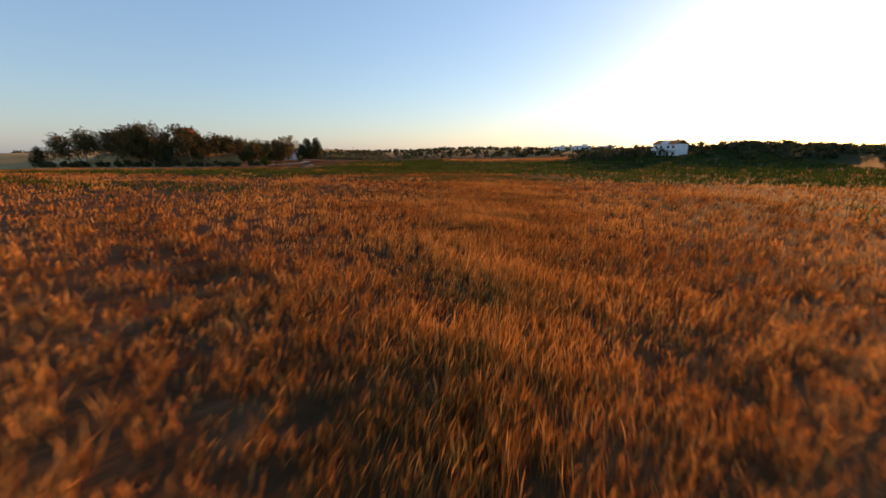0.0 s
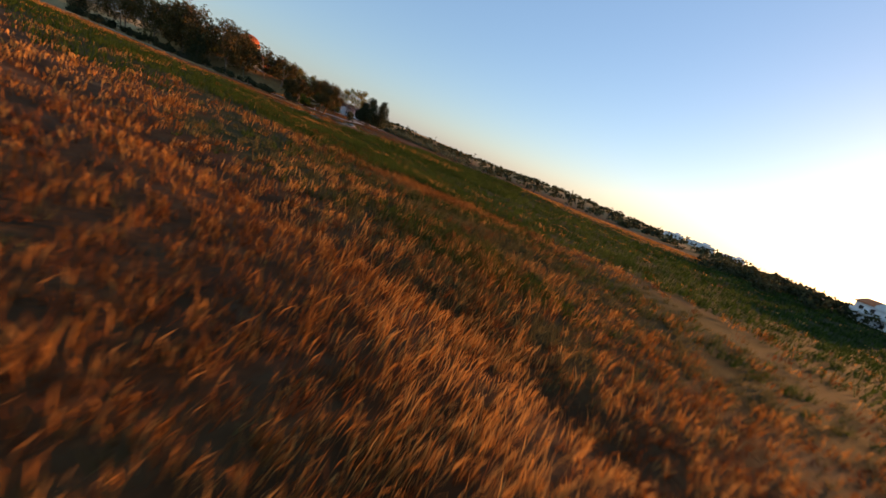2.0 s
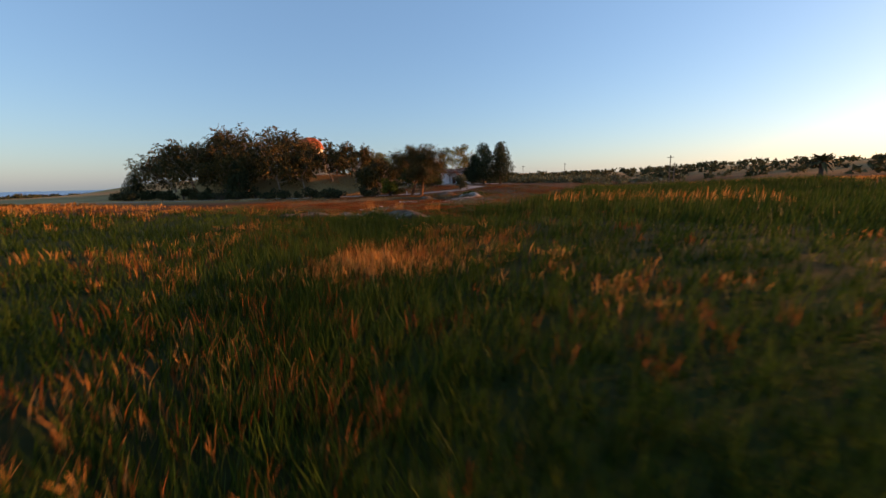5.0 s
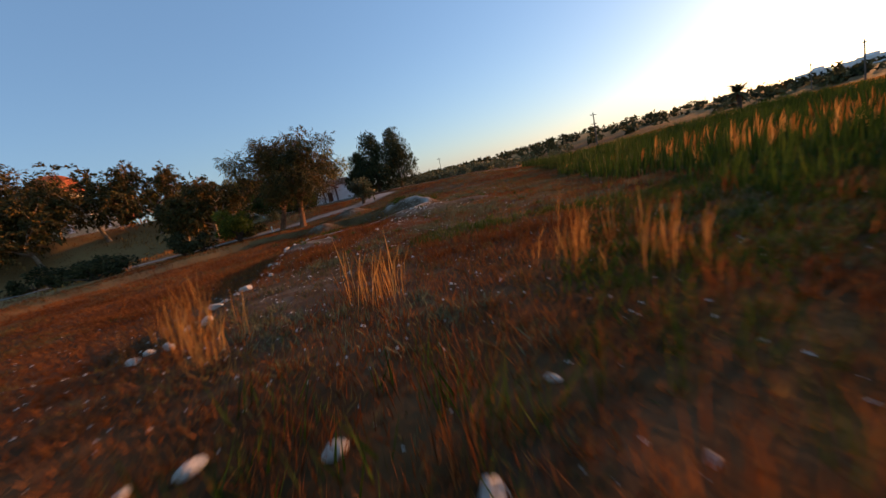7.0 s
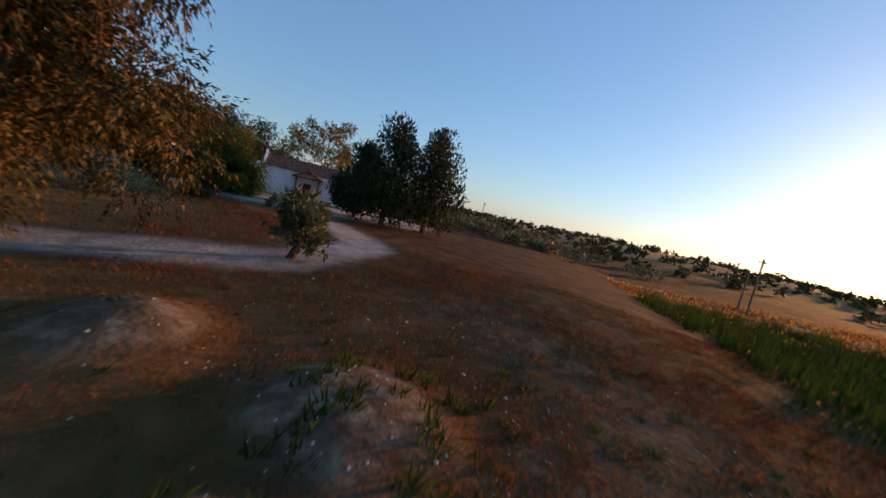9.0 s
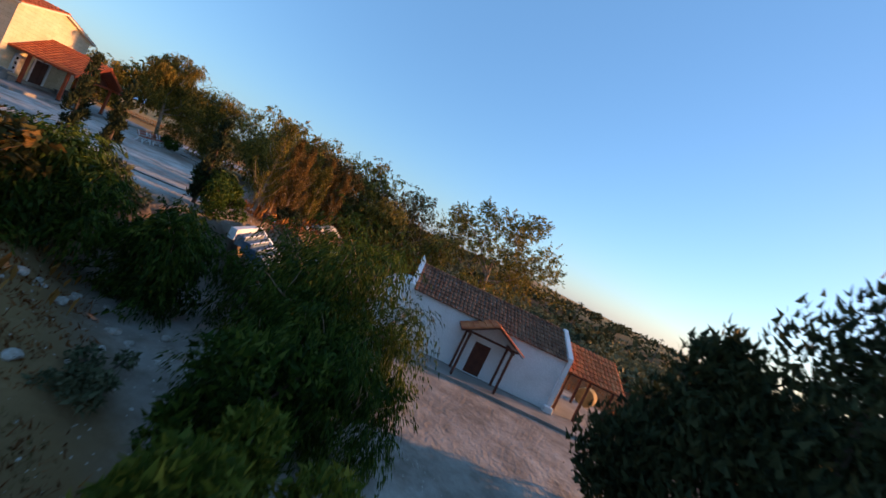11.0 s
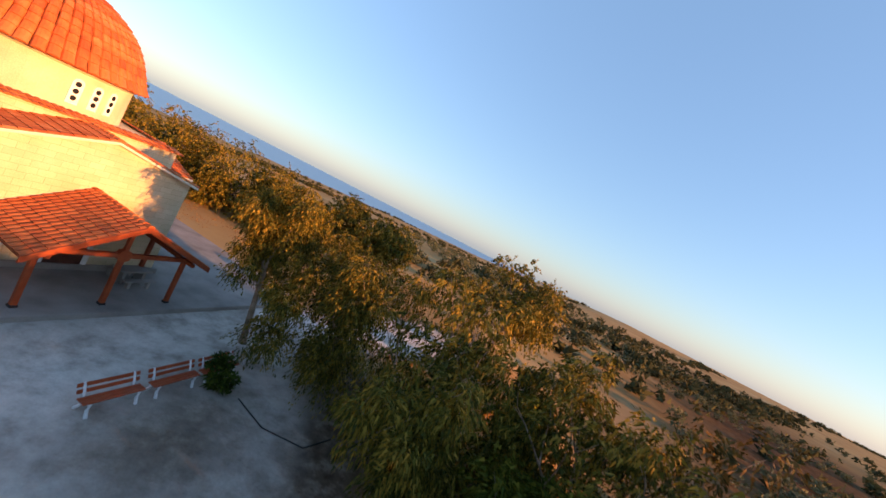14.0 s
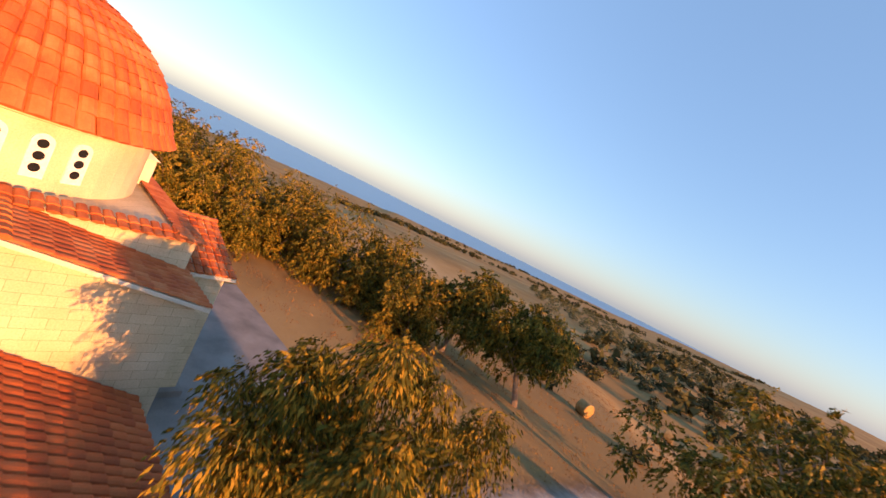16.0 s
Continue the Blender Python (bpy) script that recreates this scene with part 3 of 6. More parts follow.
def church():
    t = thing("church", CHURCH, "cream limestone domed church with orange clay tile roofs", "church")
    plinth = Build().box(-6.6, -4.5, -0.6, 7.0, 4.5, 0.25).box(-3.8, -6.6, -0.6, 3.8, 6.6, 0.246)
    part("plinth", plinth, M_CONCRETE, t)
    gable_arm(t, 0, 6.8, 4.3, 5.55, 6.6)
    gable_arm(t, 180, 6.8, 4.3, 5.55, 6.6)
    gable_arm(t, 90, 6.4, 3.5, 5.3, 6.3)
    gable_arm(t, -90, 6.4, 3.5, 5.3, 6.3)
    # the square block under the drum, with a tiled edge
    part("wall", Build().box(-4.5, -4.5, 0, 4.5, 4.5, 6.75), M_BLOCK, t)
    for k in range(4):
        r = pose(0, 0, 0, 0, 0, 90 * k)
        tiled_slope(t, M_TILE_J, r @ slope((-4.7, -4.75, 6.68), (1, 0, 0), (0, 0.98, 0.2)), 9.4, 0.85)
    # drum and dome stand a little off the crossing's centre
    top = pose(-0.7, -0.7, 0)
    drum = Build()
    n = 48
    ring = lambda rad, z: [(rad * math.cos(2 * math.pi * i / n), rad * math.sin(2 * math.pi * i / n), z) for i in range(n)]
    prof = [(4.2, 6.6), (4.2, 8.72), (4.32, 8.76), (4.32, 8.9), (4.5, 8.93), (4.5, 8.98), (0.5, 9.0)]
    vs = [p for rad, z in prof for p in ring(rad, z)]
    fs = [(k * n + i, k * n + (i + 1) % n, (k + 1) * n + (i + 1) % n, (k + 1) * n + i) for k in range(len(prof) - 1) for i in range(n)]
    part("drum", drum.add(vs, fs), M_STONE, t, m=top)
    for group in range(4):
        for off in (-12.5, 0, 12.5):
            a = 15 + group * 90 + off
            m = top @ pose(0, 0, 0, 0, 0, a) @ pose(4.19, 0, 7.15, 0, 0, 90)
            arched_window(t, m, 0.5, 1.28, [(0, 0.3, 0.13), (0, 0.65, 0.13), (0, 1.0, 0.13)], "white pierced window plaque")
    # dome: shell, then tiles in rings
    R, Hd, z0 = 4.36, 3.75, 9.0
    def curve(s):
        a = s * math.pi / 2
        return R * math.cos(a) + 0.4 * (1 - s) ** 12, z0 + Hd * math.sin(a) - 0.14 * (1 - s) ** 12
    shell = Build()
    prof = [curve(k / 16) for k in range(17)]
    vs = [p for rad, z in prof for p in ring(max(rad - 0.06, 0.01), z)]
    shell.add(vs, [(k * n + i, k * n + (i + 1) % n, (k + 1) * n + (i + 1) % n, (k + 1) * n + i) for k in range(16) for i in range(n)])
    dome = part("dome", shell, M_TILE, t, "orange clay tile dome", m=top)
    rows, cols = 15, 60
    joined = Build()
    rnd = random.Random(5)
    for j in range(rows):
        s0, s1 = j / (rows + 0.4), (j + 1.12) / (rows + 0.4)
        (r0, za), (r1, zb) = curve(s0), curve(min(s1, 1))
        count = cols if j < 8 else (cols if j < 11 else cols // 2)
        w0, w1 = 2 * math.pi * r0 / count * 0.98, 2 * math.pi * r1 / count * 0.98
        q = 5
        vs, fs = [], []
        for rr, zz, ww, lift in ((r0, za, w0, 0.05), (r1, zb, w1, 0.0)):
            for i in range(q + 1):
                a = math.pi * i / q
                h = math.sin(a) * 0.12 + lift
                vs.append((rr + h * 0.8, -math.cos(a) * ww / 2, zz + h * 0.6))
        for i in range(q):
            fs.append((i, i + 1, q + 2 + i, q + 1 + i))
        vs.append((r0, 0, za))
        fs += [(i + 1, i, 2 * q + 2) for i in range(q)]
        one = Build().add(vs, fs).mesh("tile", M_TILE)
        for i in range(count):
            a = 360.0 * (i + 0.5) / count + rnd.uniform(-0.25, 0.25)
            m = pose(0, 0, rnd.uniform(-0.008, 0.008), 0, 0, a)
            if ((a + 38) % 360) < 118 and j < 14:
                part("tile", one, M_TILE, dome, m=m)
            else:
                joined.add(vs, fs, m)
    part("dome_tiles", joined, M_TILE_J, dome, kind="stuff")
    part("finial", Build().tube([(0, 0, 12.65), (0, 0, 12.95), (0, 0, 13.05)], [0.3, 0.22, 0.05], 10), M_TRIMW, t, m=top)
    # small belfry lantern behind the drum
    part("pinnacle", Build().box(-2.3, 3.4, 6.5, -1.5, 4.2, 7.9, c=0.05).add([(-2.4, 3.3, 7.9), (-1.4, 3.3, 7.9), (-1.4, 4.3, 7.9), (-2.4, 4.3, 7.9), (-1.9, 3.8, 8.2)], [(0, 1, 4), (1, 2, 4), (2, 3, 4), (3, 0, 4), (3, 2, 1, 0)]), M_TRIMW, t)
    # windows in the arms
    lattice = [(x, z, 0.085) for x in (-0.22, 0.22) for z in (0.35, 0.72, 1.09, 1.46, 1.83, 2.2)] + [(0, z, 0.06) for z in (0.53, 0.9, 1.27, 1.64, 2.02)]
    arched_window(t, pose(5.2, -4.32, 1.2, 0, 0, 0), 0.9, 2.6, lattice)
    arched_window(t, pose(5.2, 4.32, 1.2, 0, 0, 180), 0.9, 2.6, lattice)
    arched_window(t, pose(0, -6.43, 1.3, 0, 0, 0), 0.9, 2.6, lattice)
    arched_window(t, pose(0, 6.43, 1.3, 0, 0, 180), 0.9, 2.6, lattice)
    # door with white frame in the gable wall, under the portico
    d = part("door", Build().box(6.78, -0.75, 0.05, 6.84, 0.75, 2.15), M_DARKWOOD, t, "dark wooden double door")
    part("frame", Build().box(6.8, -0.98, 0.05, 6.9, -0.76, 2.15, c=0.02).box(6.8, 0.76, 0.05, 6.9, 0.98, 2.15, c=0.02).box(6.8, -0.98, 2.152, 6.9, 0.98, 2.4, c=0.02), M_WHITE, d)
    for s in (-1, 1):
        part("panel", Build().box(6.842, s * 0.38 - 0.28, 0.25, 6.865, s * 0.38 + 0.28, 1.0, c=0.01).box(6.842, s * 0.38 - 0.28, 1.12, 6.865, s * 0.38 + 0.28, 2.0, c=0.01), M_DARKWOOD, d)
    arched_window(t, pose(6.82, -2.55, 0.5, 0, 0, 90), 0.6, 1.6, [(0, 0.4, 0.12), (0, 0.8, 0.12), (0, 1.2, 0.12)])
    return t


def portico():
    t = thing("portico", CHURCH, "open red-stained timber portico with orange tile roof", "porch")
    for x in (7.75, 10.35):
        for y in (-2.95, 0, 2.95):
            if x < 8 and y == 0:
                continue
            top = 2.35
            part("post", Build().box(x - 0.1, y - 0.1, 0, x + 0.1, y + 0.1, top, c=0.02), M_REDWOOD, t)
            part("foot", Build().box(x - 0.13, y - 0.13, 0, x + 0.13, y + 0.13, 0.09, c=0.02), M_STEEL, t)
    # king post with boss, tie beam, wall plates, rafters
    part("king_post", Build().box(10.27, -0.08, 2.35, 10.43, 0.08, 3.95), M_REDWOOD, t)
    part("boss", Build().prism([(0.3 * math.cos(k * math.pi / 4), 0.3 * math.sin(k * math.pi / 4)) for k in range(8)], -0.13, 0.13, pose(10.35, 0, 2.45, 0, 90, 0)), M_REDWOOD, t)
    part("tie_beam", Build().box(10.25, -3.55, 2.352, 10.45, 3.55, 2.55, c=0.02), M_REDWOOD, t)
    for y in (-2.95, 2.95):
        part("wall_plate", Build().box(6.82, y - 0.09, 2.353, 11.05, y + 0.09, 2.53, c=0.02), M_REDWOOD, t)
    part("ridge_beam", Build().box(6.82, -0.08, 3.9, 11.1, 0.08, 4.1), M_REDWOOD, t)
    for s in (-1, 1):
        up = Vector((0, -s * 3.75, 1.75)).normalized()
        eave = Vector((6.82, s * 3.75, 2.35))
        end = Vector((11.15, s * 3.75, 2.35))
        ridge0, ridge1 = Vector((6.82, 0, 4.1)), Vector((11.15, 0, 4.1))
        h = Vector((0, 0, 0.05))
        part("boarding", Build().add([eave, end, ridge1, ridge0, eave + h, end + h, ridge1 + h, ridge0 + h], [(0, 1, 2, 3), (7, 6, 5, 4), (0, 4, 5, 1), (1, 5, 6, 2), (3, 2, 6, 7), (0, 3, 7, 4)]), M_REDWOOD, t)
        for x in (7.2, 8.1, 9.0, 9.9):
            part("rafter", Build().add([(x, s * 3.6, 2.29), (x + 0.1, s * 3.6, 2.29), (x + 0.1, 0, 3.97), (x, 0, 3.97), (x, s * 3.6, 2.4), (x + 0.1, s * 3.6, 2.4), (x + 0.1, 0, 4.08), (x, 0, 4.08)],
                                       [(0, 1, 2, 3), (7, 6, 5, 4), (0, 4, 5, 1), (1, 5, 6, 2), (3, 2, 6, 7), (0, 3, 7, 4)]), M_REDWOOD, t)
        part("bargeboard", Build().add([(11.16, s * 3.8, 2.2), (11.22, s * 3.8, 2.2), (11.22, 0, 3.98), (11.16, 0, 3.98), (11.16, s * 3.8, 2.47), (11.22, s * 3.8, 2.47), (11.22, 0, 4.24), (11.16, 0, 4.24)],
                                       [(0, 1, 2, 3), (7, 6, 5, 4), (0, 4, 5, 1), (1, 5, 6, 2), (3, 2, 6, 7), (0, 3, 7, 4)]), M_REDWOOD, t)
        start, along = (end + h, (-1, 0, 0)) if s > 0 else (eave + h, (1, 0, 0))
        tiled_slope(t, M_TILE, slope(start, along, up), 4.33, 4.14, 0.31, 0.38, as_parts=True)
    rt = Build()
    for i in range(11):
        vs, fs = tile_verts(0.32, 0.44, 0.11)
        rt.add(vs, fs, pose(11.2 - 0.4 * i, 0, 4.16, 0, 0, 90))
    part("ridge_tiles", rt, M_TILE_J, t)


def terrace():
    t = thing("terrace", CHURCH, "grey concrete terrace slab round the church", "terrace", kind="structure")
    part("slab", Build().box(-8.5, -9, -0.7, 10.9, 13.4, -0.012, c=0.03), M_CONCRETE, t)
    part("kerb", Build().box(10.9, -9, -0.7, 11.15, 13.4, 0.03, c=0.03), M_CONCRETE, t)


def stone_table(m):
    t = thing("picnic_table", m, "weathered concrete picnic table with benches by the wall", "table")
    part("tabletop", Build().box(-0.8, -0.4, 0.68, 0.8, 0.4, 0.76, c=0.02), M_CONCRETE, t)
    for x in (-0.5, 0.5):
        part("leg", Build().box(x - 0.08, -0.3, 0, x + 0.08, 0.3, 0.68, c=0.02), M_CONCRETE, t)
    for y in (-0.75, 0.75):
        part("bench", Build().box(-0.8, y - 0.16, 0.38, 0.8, y + 0.16, 0.45, c=0.02).box(-0.55, y - 0.1, 0, -0.42, y + 0.1, 0.379).box(0.42, y - 0.1, 0, 0.55, y + 0.1, 0.379), M_CONCRETE, t)


def bench(m, label="park bench with brown slats and white concrete legs"):
    t = thing("park_bench", m, label, "bench", "benches by the courtyard")
    for x in (-0.75, 0.75):
        leg = Build()
        leg.tube([(x, -0.28, 0), (x, -0.2, 0.25), (x, -0.25, 0.42), (x, 0.1, 0.42), (x, 0.18, 0.6), (x, 0.33, 0.9)], [0.06, 0.05, 0.055, 0.055, 0.05, 0.04], 6)
        leg.tube([(x, 0.3, 0), (x, 0.15, 0.2), (x, 0.08, 0.42)], [0.06, 0.05, 0.05], 6)
        part("leg", leg, M_WHITE, t)
    for k in range(3):
        part("slat", Build().box(-0.95, -0.25 + k * 0.13, 0.475, 0.95, -0.14 + k * 0.13, 0.515, c=0.008), M_REDWOOD, t)
    for k in range(2):
        part("slat", Build().box(-0.95, -0.02, -0.06, 0.95, 0.02, 0.06, pose(0, 0.22 + 0.09 * k, 0.66 + 0.17 * k, -24, 0, 0), c=0.008), M_REDWOOD, t)


church()
portico()
terrace()
stone_table(CHURCH @ pose(7.6, -5.2, 0, 0, 0, 8))
stone_table(CHURCH @ pose(8.1, 2.35, 0, 0, 0, 92))
for i, (bx, by) in enumerate(((-121.2, 222.6), (-122.8, 224.1), (-124.3, 225.5))):
    bench(pose(bx, by, ground_at(bx, by), 0, 0, 137 + i))

# ---- the white chapel ----
AX, AY = Vector((0.871, 0.4916, 0)), Vector((-0.4916, 0.871, 0))
CHAPEL = Matrix(((AX.x, AY.x, 0, -95.3), (AX.y, AY.y, 0, 228.75), (0, 0, 1, 0.92), (0, 0, 0, 1)))


def chapel():
    """Local x along the ridge, -y towards the forecourt."""
    t = thing("chapel", CHAPEL, "whitewashed chapel with old brown clay tile roof", "chapel")
    hy, eave, ridge, L = 2.5, 3.4, 4.75, 11.2
    prof = [(-hy, 0), (hy, 0), (hy, eave), (0, ridge), (-hy, eave)]
    for name, x0, x1, g in (("wall", 0.3, L - 0.3, 0.0), ("gable_wall", 0.0, 0.3, 0.22), ("gable_wall", L - 0.3, L, 0.22)):
        p = [(y * (1 + g * 0.3), z) if z == 0 else (y * (1 + g * 0.3), z + g) for y, z in prof]
        vs = [(x0, y, z) for y, z in p] + [(x1, y, z) for y, z in p]
        part(name, Build().add(vs, [(4, 3, 2, 1, 0), (5, 6, 7, 8, 9)] + [(i, (i + 1) % 5, 5 + (i + 1) % 5, 5 + i) for i in range(5)]), M_WHITE, t)
    part("buttress", Build().box(L - 0.5, -hy - 0.4, -0.45, L + 0.15, -hy - 0.05, 0.35, c=0.05), M_WHITE, t)
    part("horn", Build().add([(-0.05, -0.25, ridge + 0.2), (0.3, -0.25, ridge + 0.2), (0.3, 0.25, ridge + 0.2), (-0.05, 0.25, ridge + 0.2), (0.02, 0, ridge + 0.62)], [(0, 1, 4), (1, 2, 4), (2, 3, 4), (3, 0, 4)]), M_WHITE, t)
    run = math.hypot(hy, ridge - eave)
    for s in (-1, 1):
        up = Vector((0, -s * hy, ridge - eave)).normalized()
        eave_p = Vector((0.3, s * hy, eave)) - up * 0.25
        start, along = (eave_p, (1, 0, 0)) if s < 0 else (eave_p + Vector((L - 0.6, 0, 0)), (-1, 0, 0))
        tiled_slope(t, M_TILE_OLD, slope(start + Vector((0, 0, 0.03)), along, up), L - 0.6, run + 0.25, 0.27, 0.4)
    rt = Build()
    for i in range(26):
        vs, fs = tile_verts(0.3, 0.44, 0.1)
        rt.add(vs, fs, pose(0.32 + 0.4 * i, 0, ridge + 0.05, 0, 0, -90))
    part("ridge_tiles", rt, M_TILE_OLD, t, kind="stuff")
    d = part("door", Build().box(5.2, -hy - 0.03, 0.06, 6.25, -hy + 0.02, 2.05), M_DARKWOOD, t, "dark wooden chapel door")
    part("frame", Build().box(5.08, -hy - 0.06, 0.06, 5.195, -hy, 2.17).box(6.255, -hy - 0.06, 0.06, 6.37, -hy, 2.17).box(5.08, -hy - 0.06, 0.0, 6.37, -hy - 0.001, 0.055), M_WHITE, d)
    # rounded vault of the older end bay
    vault = Build()
    n = 12
    vs = []
    for k in range(7):
        b = math.pi / 2 * k / 6
        for i in range(n + 1):
            a = math.pi / 2 + math.pi * i / n
            vs.append((-0.02 + 1.9 * math.cos(a) * math.cos(b), 2.2 * math.sin(a) * math.cos(b), 2.2 + 1.5 * math.sin(b)))
    vs += [(-0.02 + 1.9 * math.cos(math.pi / 2 + math.pi * i / n), 2.2 * math.sin(math.pi / 2 + math.pi * i / n), 0) for i in range(n + 1)]
    fs = [(k * (n + 1) + i + 1, k * (n + 1) + i, (k + 1) * (n + 1) + i, (k + 1) * (n + 1) + i + 1) for k in range(6) for i in range(n)]
    fs += [(i, i + 1, 7 * (n + 1) + i + 1, 7 * (n + 1) + i) for i in range(n)]
    part("apse", vault.add(vs, fs), M_WHITE, t, smooth=True)

    p = thing("chapel_porch", CHAPEL, "small dark timber porch with red tile roof", "porch")
    px0, px1, py = 4.35, 7.1, -hy - 1.55
    for x in (px0, px1):
        for y in (py, -hy - 0.3):
            part("post", Build().box(x - 0.07, y - 0.07, 0, x + 0.07, y + 0.07, 2.55, c=0.015), M_DARKWOOD, p)
        part("wall_plate", Build().box(x - 0.07, py - 0.25, 2.551, x + 0.07, -hy, 2.68), M_DARKWOOD, p)
    part("tie_beam", Build().box(px0 - 0.3, py - 0.065, 2.682, px1 + 0.3, py + 0.065, 2.8), M_DARKWOOD, p)
    mid = (px0 + px1) / 2
    for s in (-1, 1):
        ex = mid + s * 1.95
        e0, e1, r0, r1 = Vector((ex, py - 0.35, 2.62)), Vector((ex, -hy, 2.62)), Vector((mid, py - 0.35, 3.62)), Vector((mid, -hy, 3.62))
        h = Vector((0, 0, 0.06))
        part("boarding", Build().add([e0, e1, r1, r0, e0 + h, e1 + h, r1 + h, r0 + h], [(0, 1, 2, 3), (7, 6, 5, 4), (0, 4, 5, 1), (1, 5, 6, 2), (3, 2, 6, 7), (0, 3, 7, 4)]), M_DARKWOOD, p)
        up = (r0 - e0).normalized()
        start, along = (e0 + h, (0, 1, 0)) if s > 0 else (e1 + h, (0, -1, 0))
        tiled_slope(p, M_TILE_J, slope(start, along, up), 1.9, 2.19, 0.27, 0.38)

    a = thing("shelter", CHAPEL, "open timber shelter with red tile roof beside the chapel", "shelter")
    x0, x1 = L + 0.02, L + 3.7
    for x in (x0 + 0.35, (x0 + x1) / 2, x1 - 0.2):
        for y in (-2.2, 2.2):
            part("post", Build().box(x - 0.08, y - 0.08, -0.1, x + 0.08, y + 0.08, 2.7, c=0.015), M_DARKWOOD, a)
    for y in (-2.2, 2.2):
        part("wall_plate", Build().box(x0, y - 0.08, 2.701, x1 + 0.2, y + 0.08, 2.86), M_DARKWOOD, a)
    part("ridge_beam", Build().box(x0, -0.07, 4.0, x1 + 0.25, 0.07, 4.2), M_DARKWOOD, a)
    for s in (-1, 1):
        e0, e1, r0, r1 = Vector((x0, s * 2.75, 2.75)), Vector((x1 + 0.3, s * 2.75, 2.75)), Vector((x0, 0, 4.2)), Vector((x1 + 0.3, 0, 4.2))
        h = Vector((0, 0, 0.06))
        part("boarding", Build().add([e0, e1, r1, r0, e0 + h, e1 + h, r1 + h, r0 + h], [(0, 1, 2, 3), (7, 6, 5, 4), (0, 4, 5, 1), (1, 5, 6, 2), (3, 2, 6, 7), (0, 3, 7, 4)]), M_DARKWOOD, a)
        start, along = (e1 + h, (-1, 0, 0)) if s > 0 else (e0 + h, (1, 0, 0))
        tiled_slope(a, M_TILE_J, slope(start, along, (r0 - e0).normalized()), x1 + 0.3 - x0, 3.1)
    ap = thing("apron", CHAPEL, "pale concrete walkway in front of the chapel", "pavement", kind="structure")
    part("slab", Build().box(-0.5, -4.6, -0.6, 16.0, 3.2, -0.01, c=0.03), M_CONCRETE, ap)


chapel()

# ---- plaza and stairs between courtyard and chapel ----
def plaza():
    """Crazy paving: the cells round scattered points, each a slab of its own."""
    t = thing("plaza", pose(-99.8, 227.6, 1.15), "grey-blue crazy-paved plaza beside the chapel", "pavement", kind="structure")
    poly = [(-5.0, 4.6), (-1.2, 6.4), (4.2, 0.6), (4.0, -5.6), (1.6, -6.4), (0.4, -5.5)]
    part("bed", Build().prism(poly[::-1], -0.6, -0.014), M_TRIMW, t)
    rnd = random.Random(3)
    pts = []
    for _ in range(4000):
        p = (rnd.uniform(-5, 4.5), rnd.uniform(-6.4, 6.4))
        if float(inside(np.array([p[0]]), np.array([p[1]]), poly, 0.01)[0]) > 0.5 and all((p[0] - q[0]) ** 2 + (p[1] - q[1]) ** 2 > rnd.uniform(0.1, 0.3) for q in pts):
            pts.append(p)
        if len(pts) > 260:
            break
    for p in pts:
        near = sorted(pts, key=lambda q: (q[0] - p[0]) ** 2 + (q[1] - p[1]) ** 2)[1:12]
        cell = [(p[0] - 0.55, p[1] - 0.55), (p[0] + 0.55, p[1] - 0.55), (p[0] + 0.55, p[1] + 0.55), (p[0] - 0.55, p[1] + 0.55)]
        for q in near:
            nxv, nyv = q[0] - p[0], q[1] - p[1]
            d = math.hypot(nxv, nyv)
            nxv, nyv = nxv / d, nyv / d
            lim = nxv * p[0] + nyv * p[1] + d / 2 - rnd.uniform(0.02, 0.055)
            out = []
            for a, b in zip(cell, cell[1:] + cell[:1]):
                da, db = nxv * a[0] + nyv * a[1] - lim, nxv * b[0] + nyv * b[1] - lim
                if da <= 0:
                    out.append(a)
                if da * db < 0:
                    k = da / (da - db)
                    out.append((a[0] + (b[0] - a[0]) * k, a[1] + (b[1] - a[1]) * k))
            cell = out
            if len(cell) < 3:
                break
        if len(cell) >= 3:
            part("flagstone", Build().prism(cell, -0.04, rnd.uniform(-0.004, 0.008)), M_SLATE, t)


def wall_run(name, pts, thick, z0, tops, label):
    t = thing(name, pose(0, 0, 0), label, "wall", kind="structure")
    b = Build()
    for (p, q, za, zb) in zip(pts[:-1], pts[1:], tops[:-1], tops[1:]):
        d = Vector((q[0] - p[0], q[1] - p[1], 0)).normalized()
        n = Vector((-d.y, d.x, 0)) * thick / 2
        a, c = Vector((*p, 0)), Vector((*q, 0))
        vs = [a - n, c - n, c + n, a + n]
        b.add([(*v.xy, z0) for v in vs] + [(vs[0].x, vs[0].y, za), (vs[1].x, vs[1].y, zb), (vs[2].x, vs[2].y, zb), (vs[3].x, vs[3].y, za)],
              [(3, 2, 1, 0), (4, 5, 6, 7), (0, 1, 5, 4), (1, 2, 6, 5), (2, 3, 7, 6), (3, 0, 4, 7)])
    part("masonry", b, M_WHITE, t)


plaza()
wall_run("retaining_wall", [(-98.4, 221.2), (-104.5, 231.4)], 0.28, 0.3, [2.75, 3.1], "white retaining wall between plaza and bank")
wall_run("stair_cheek", [(-100.1, 219.95), (-98.4, 221.2)], 0.25, 0.3, [4.1, 2.75], "white sloping cheek wall of the stairs")


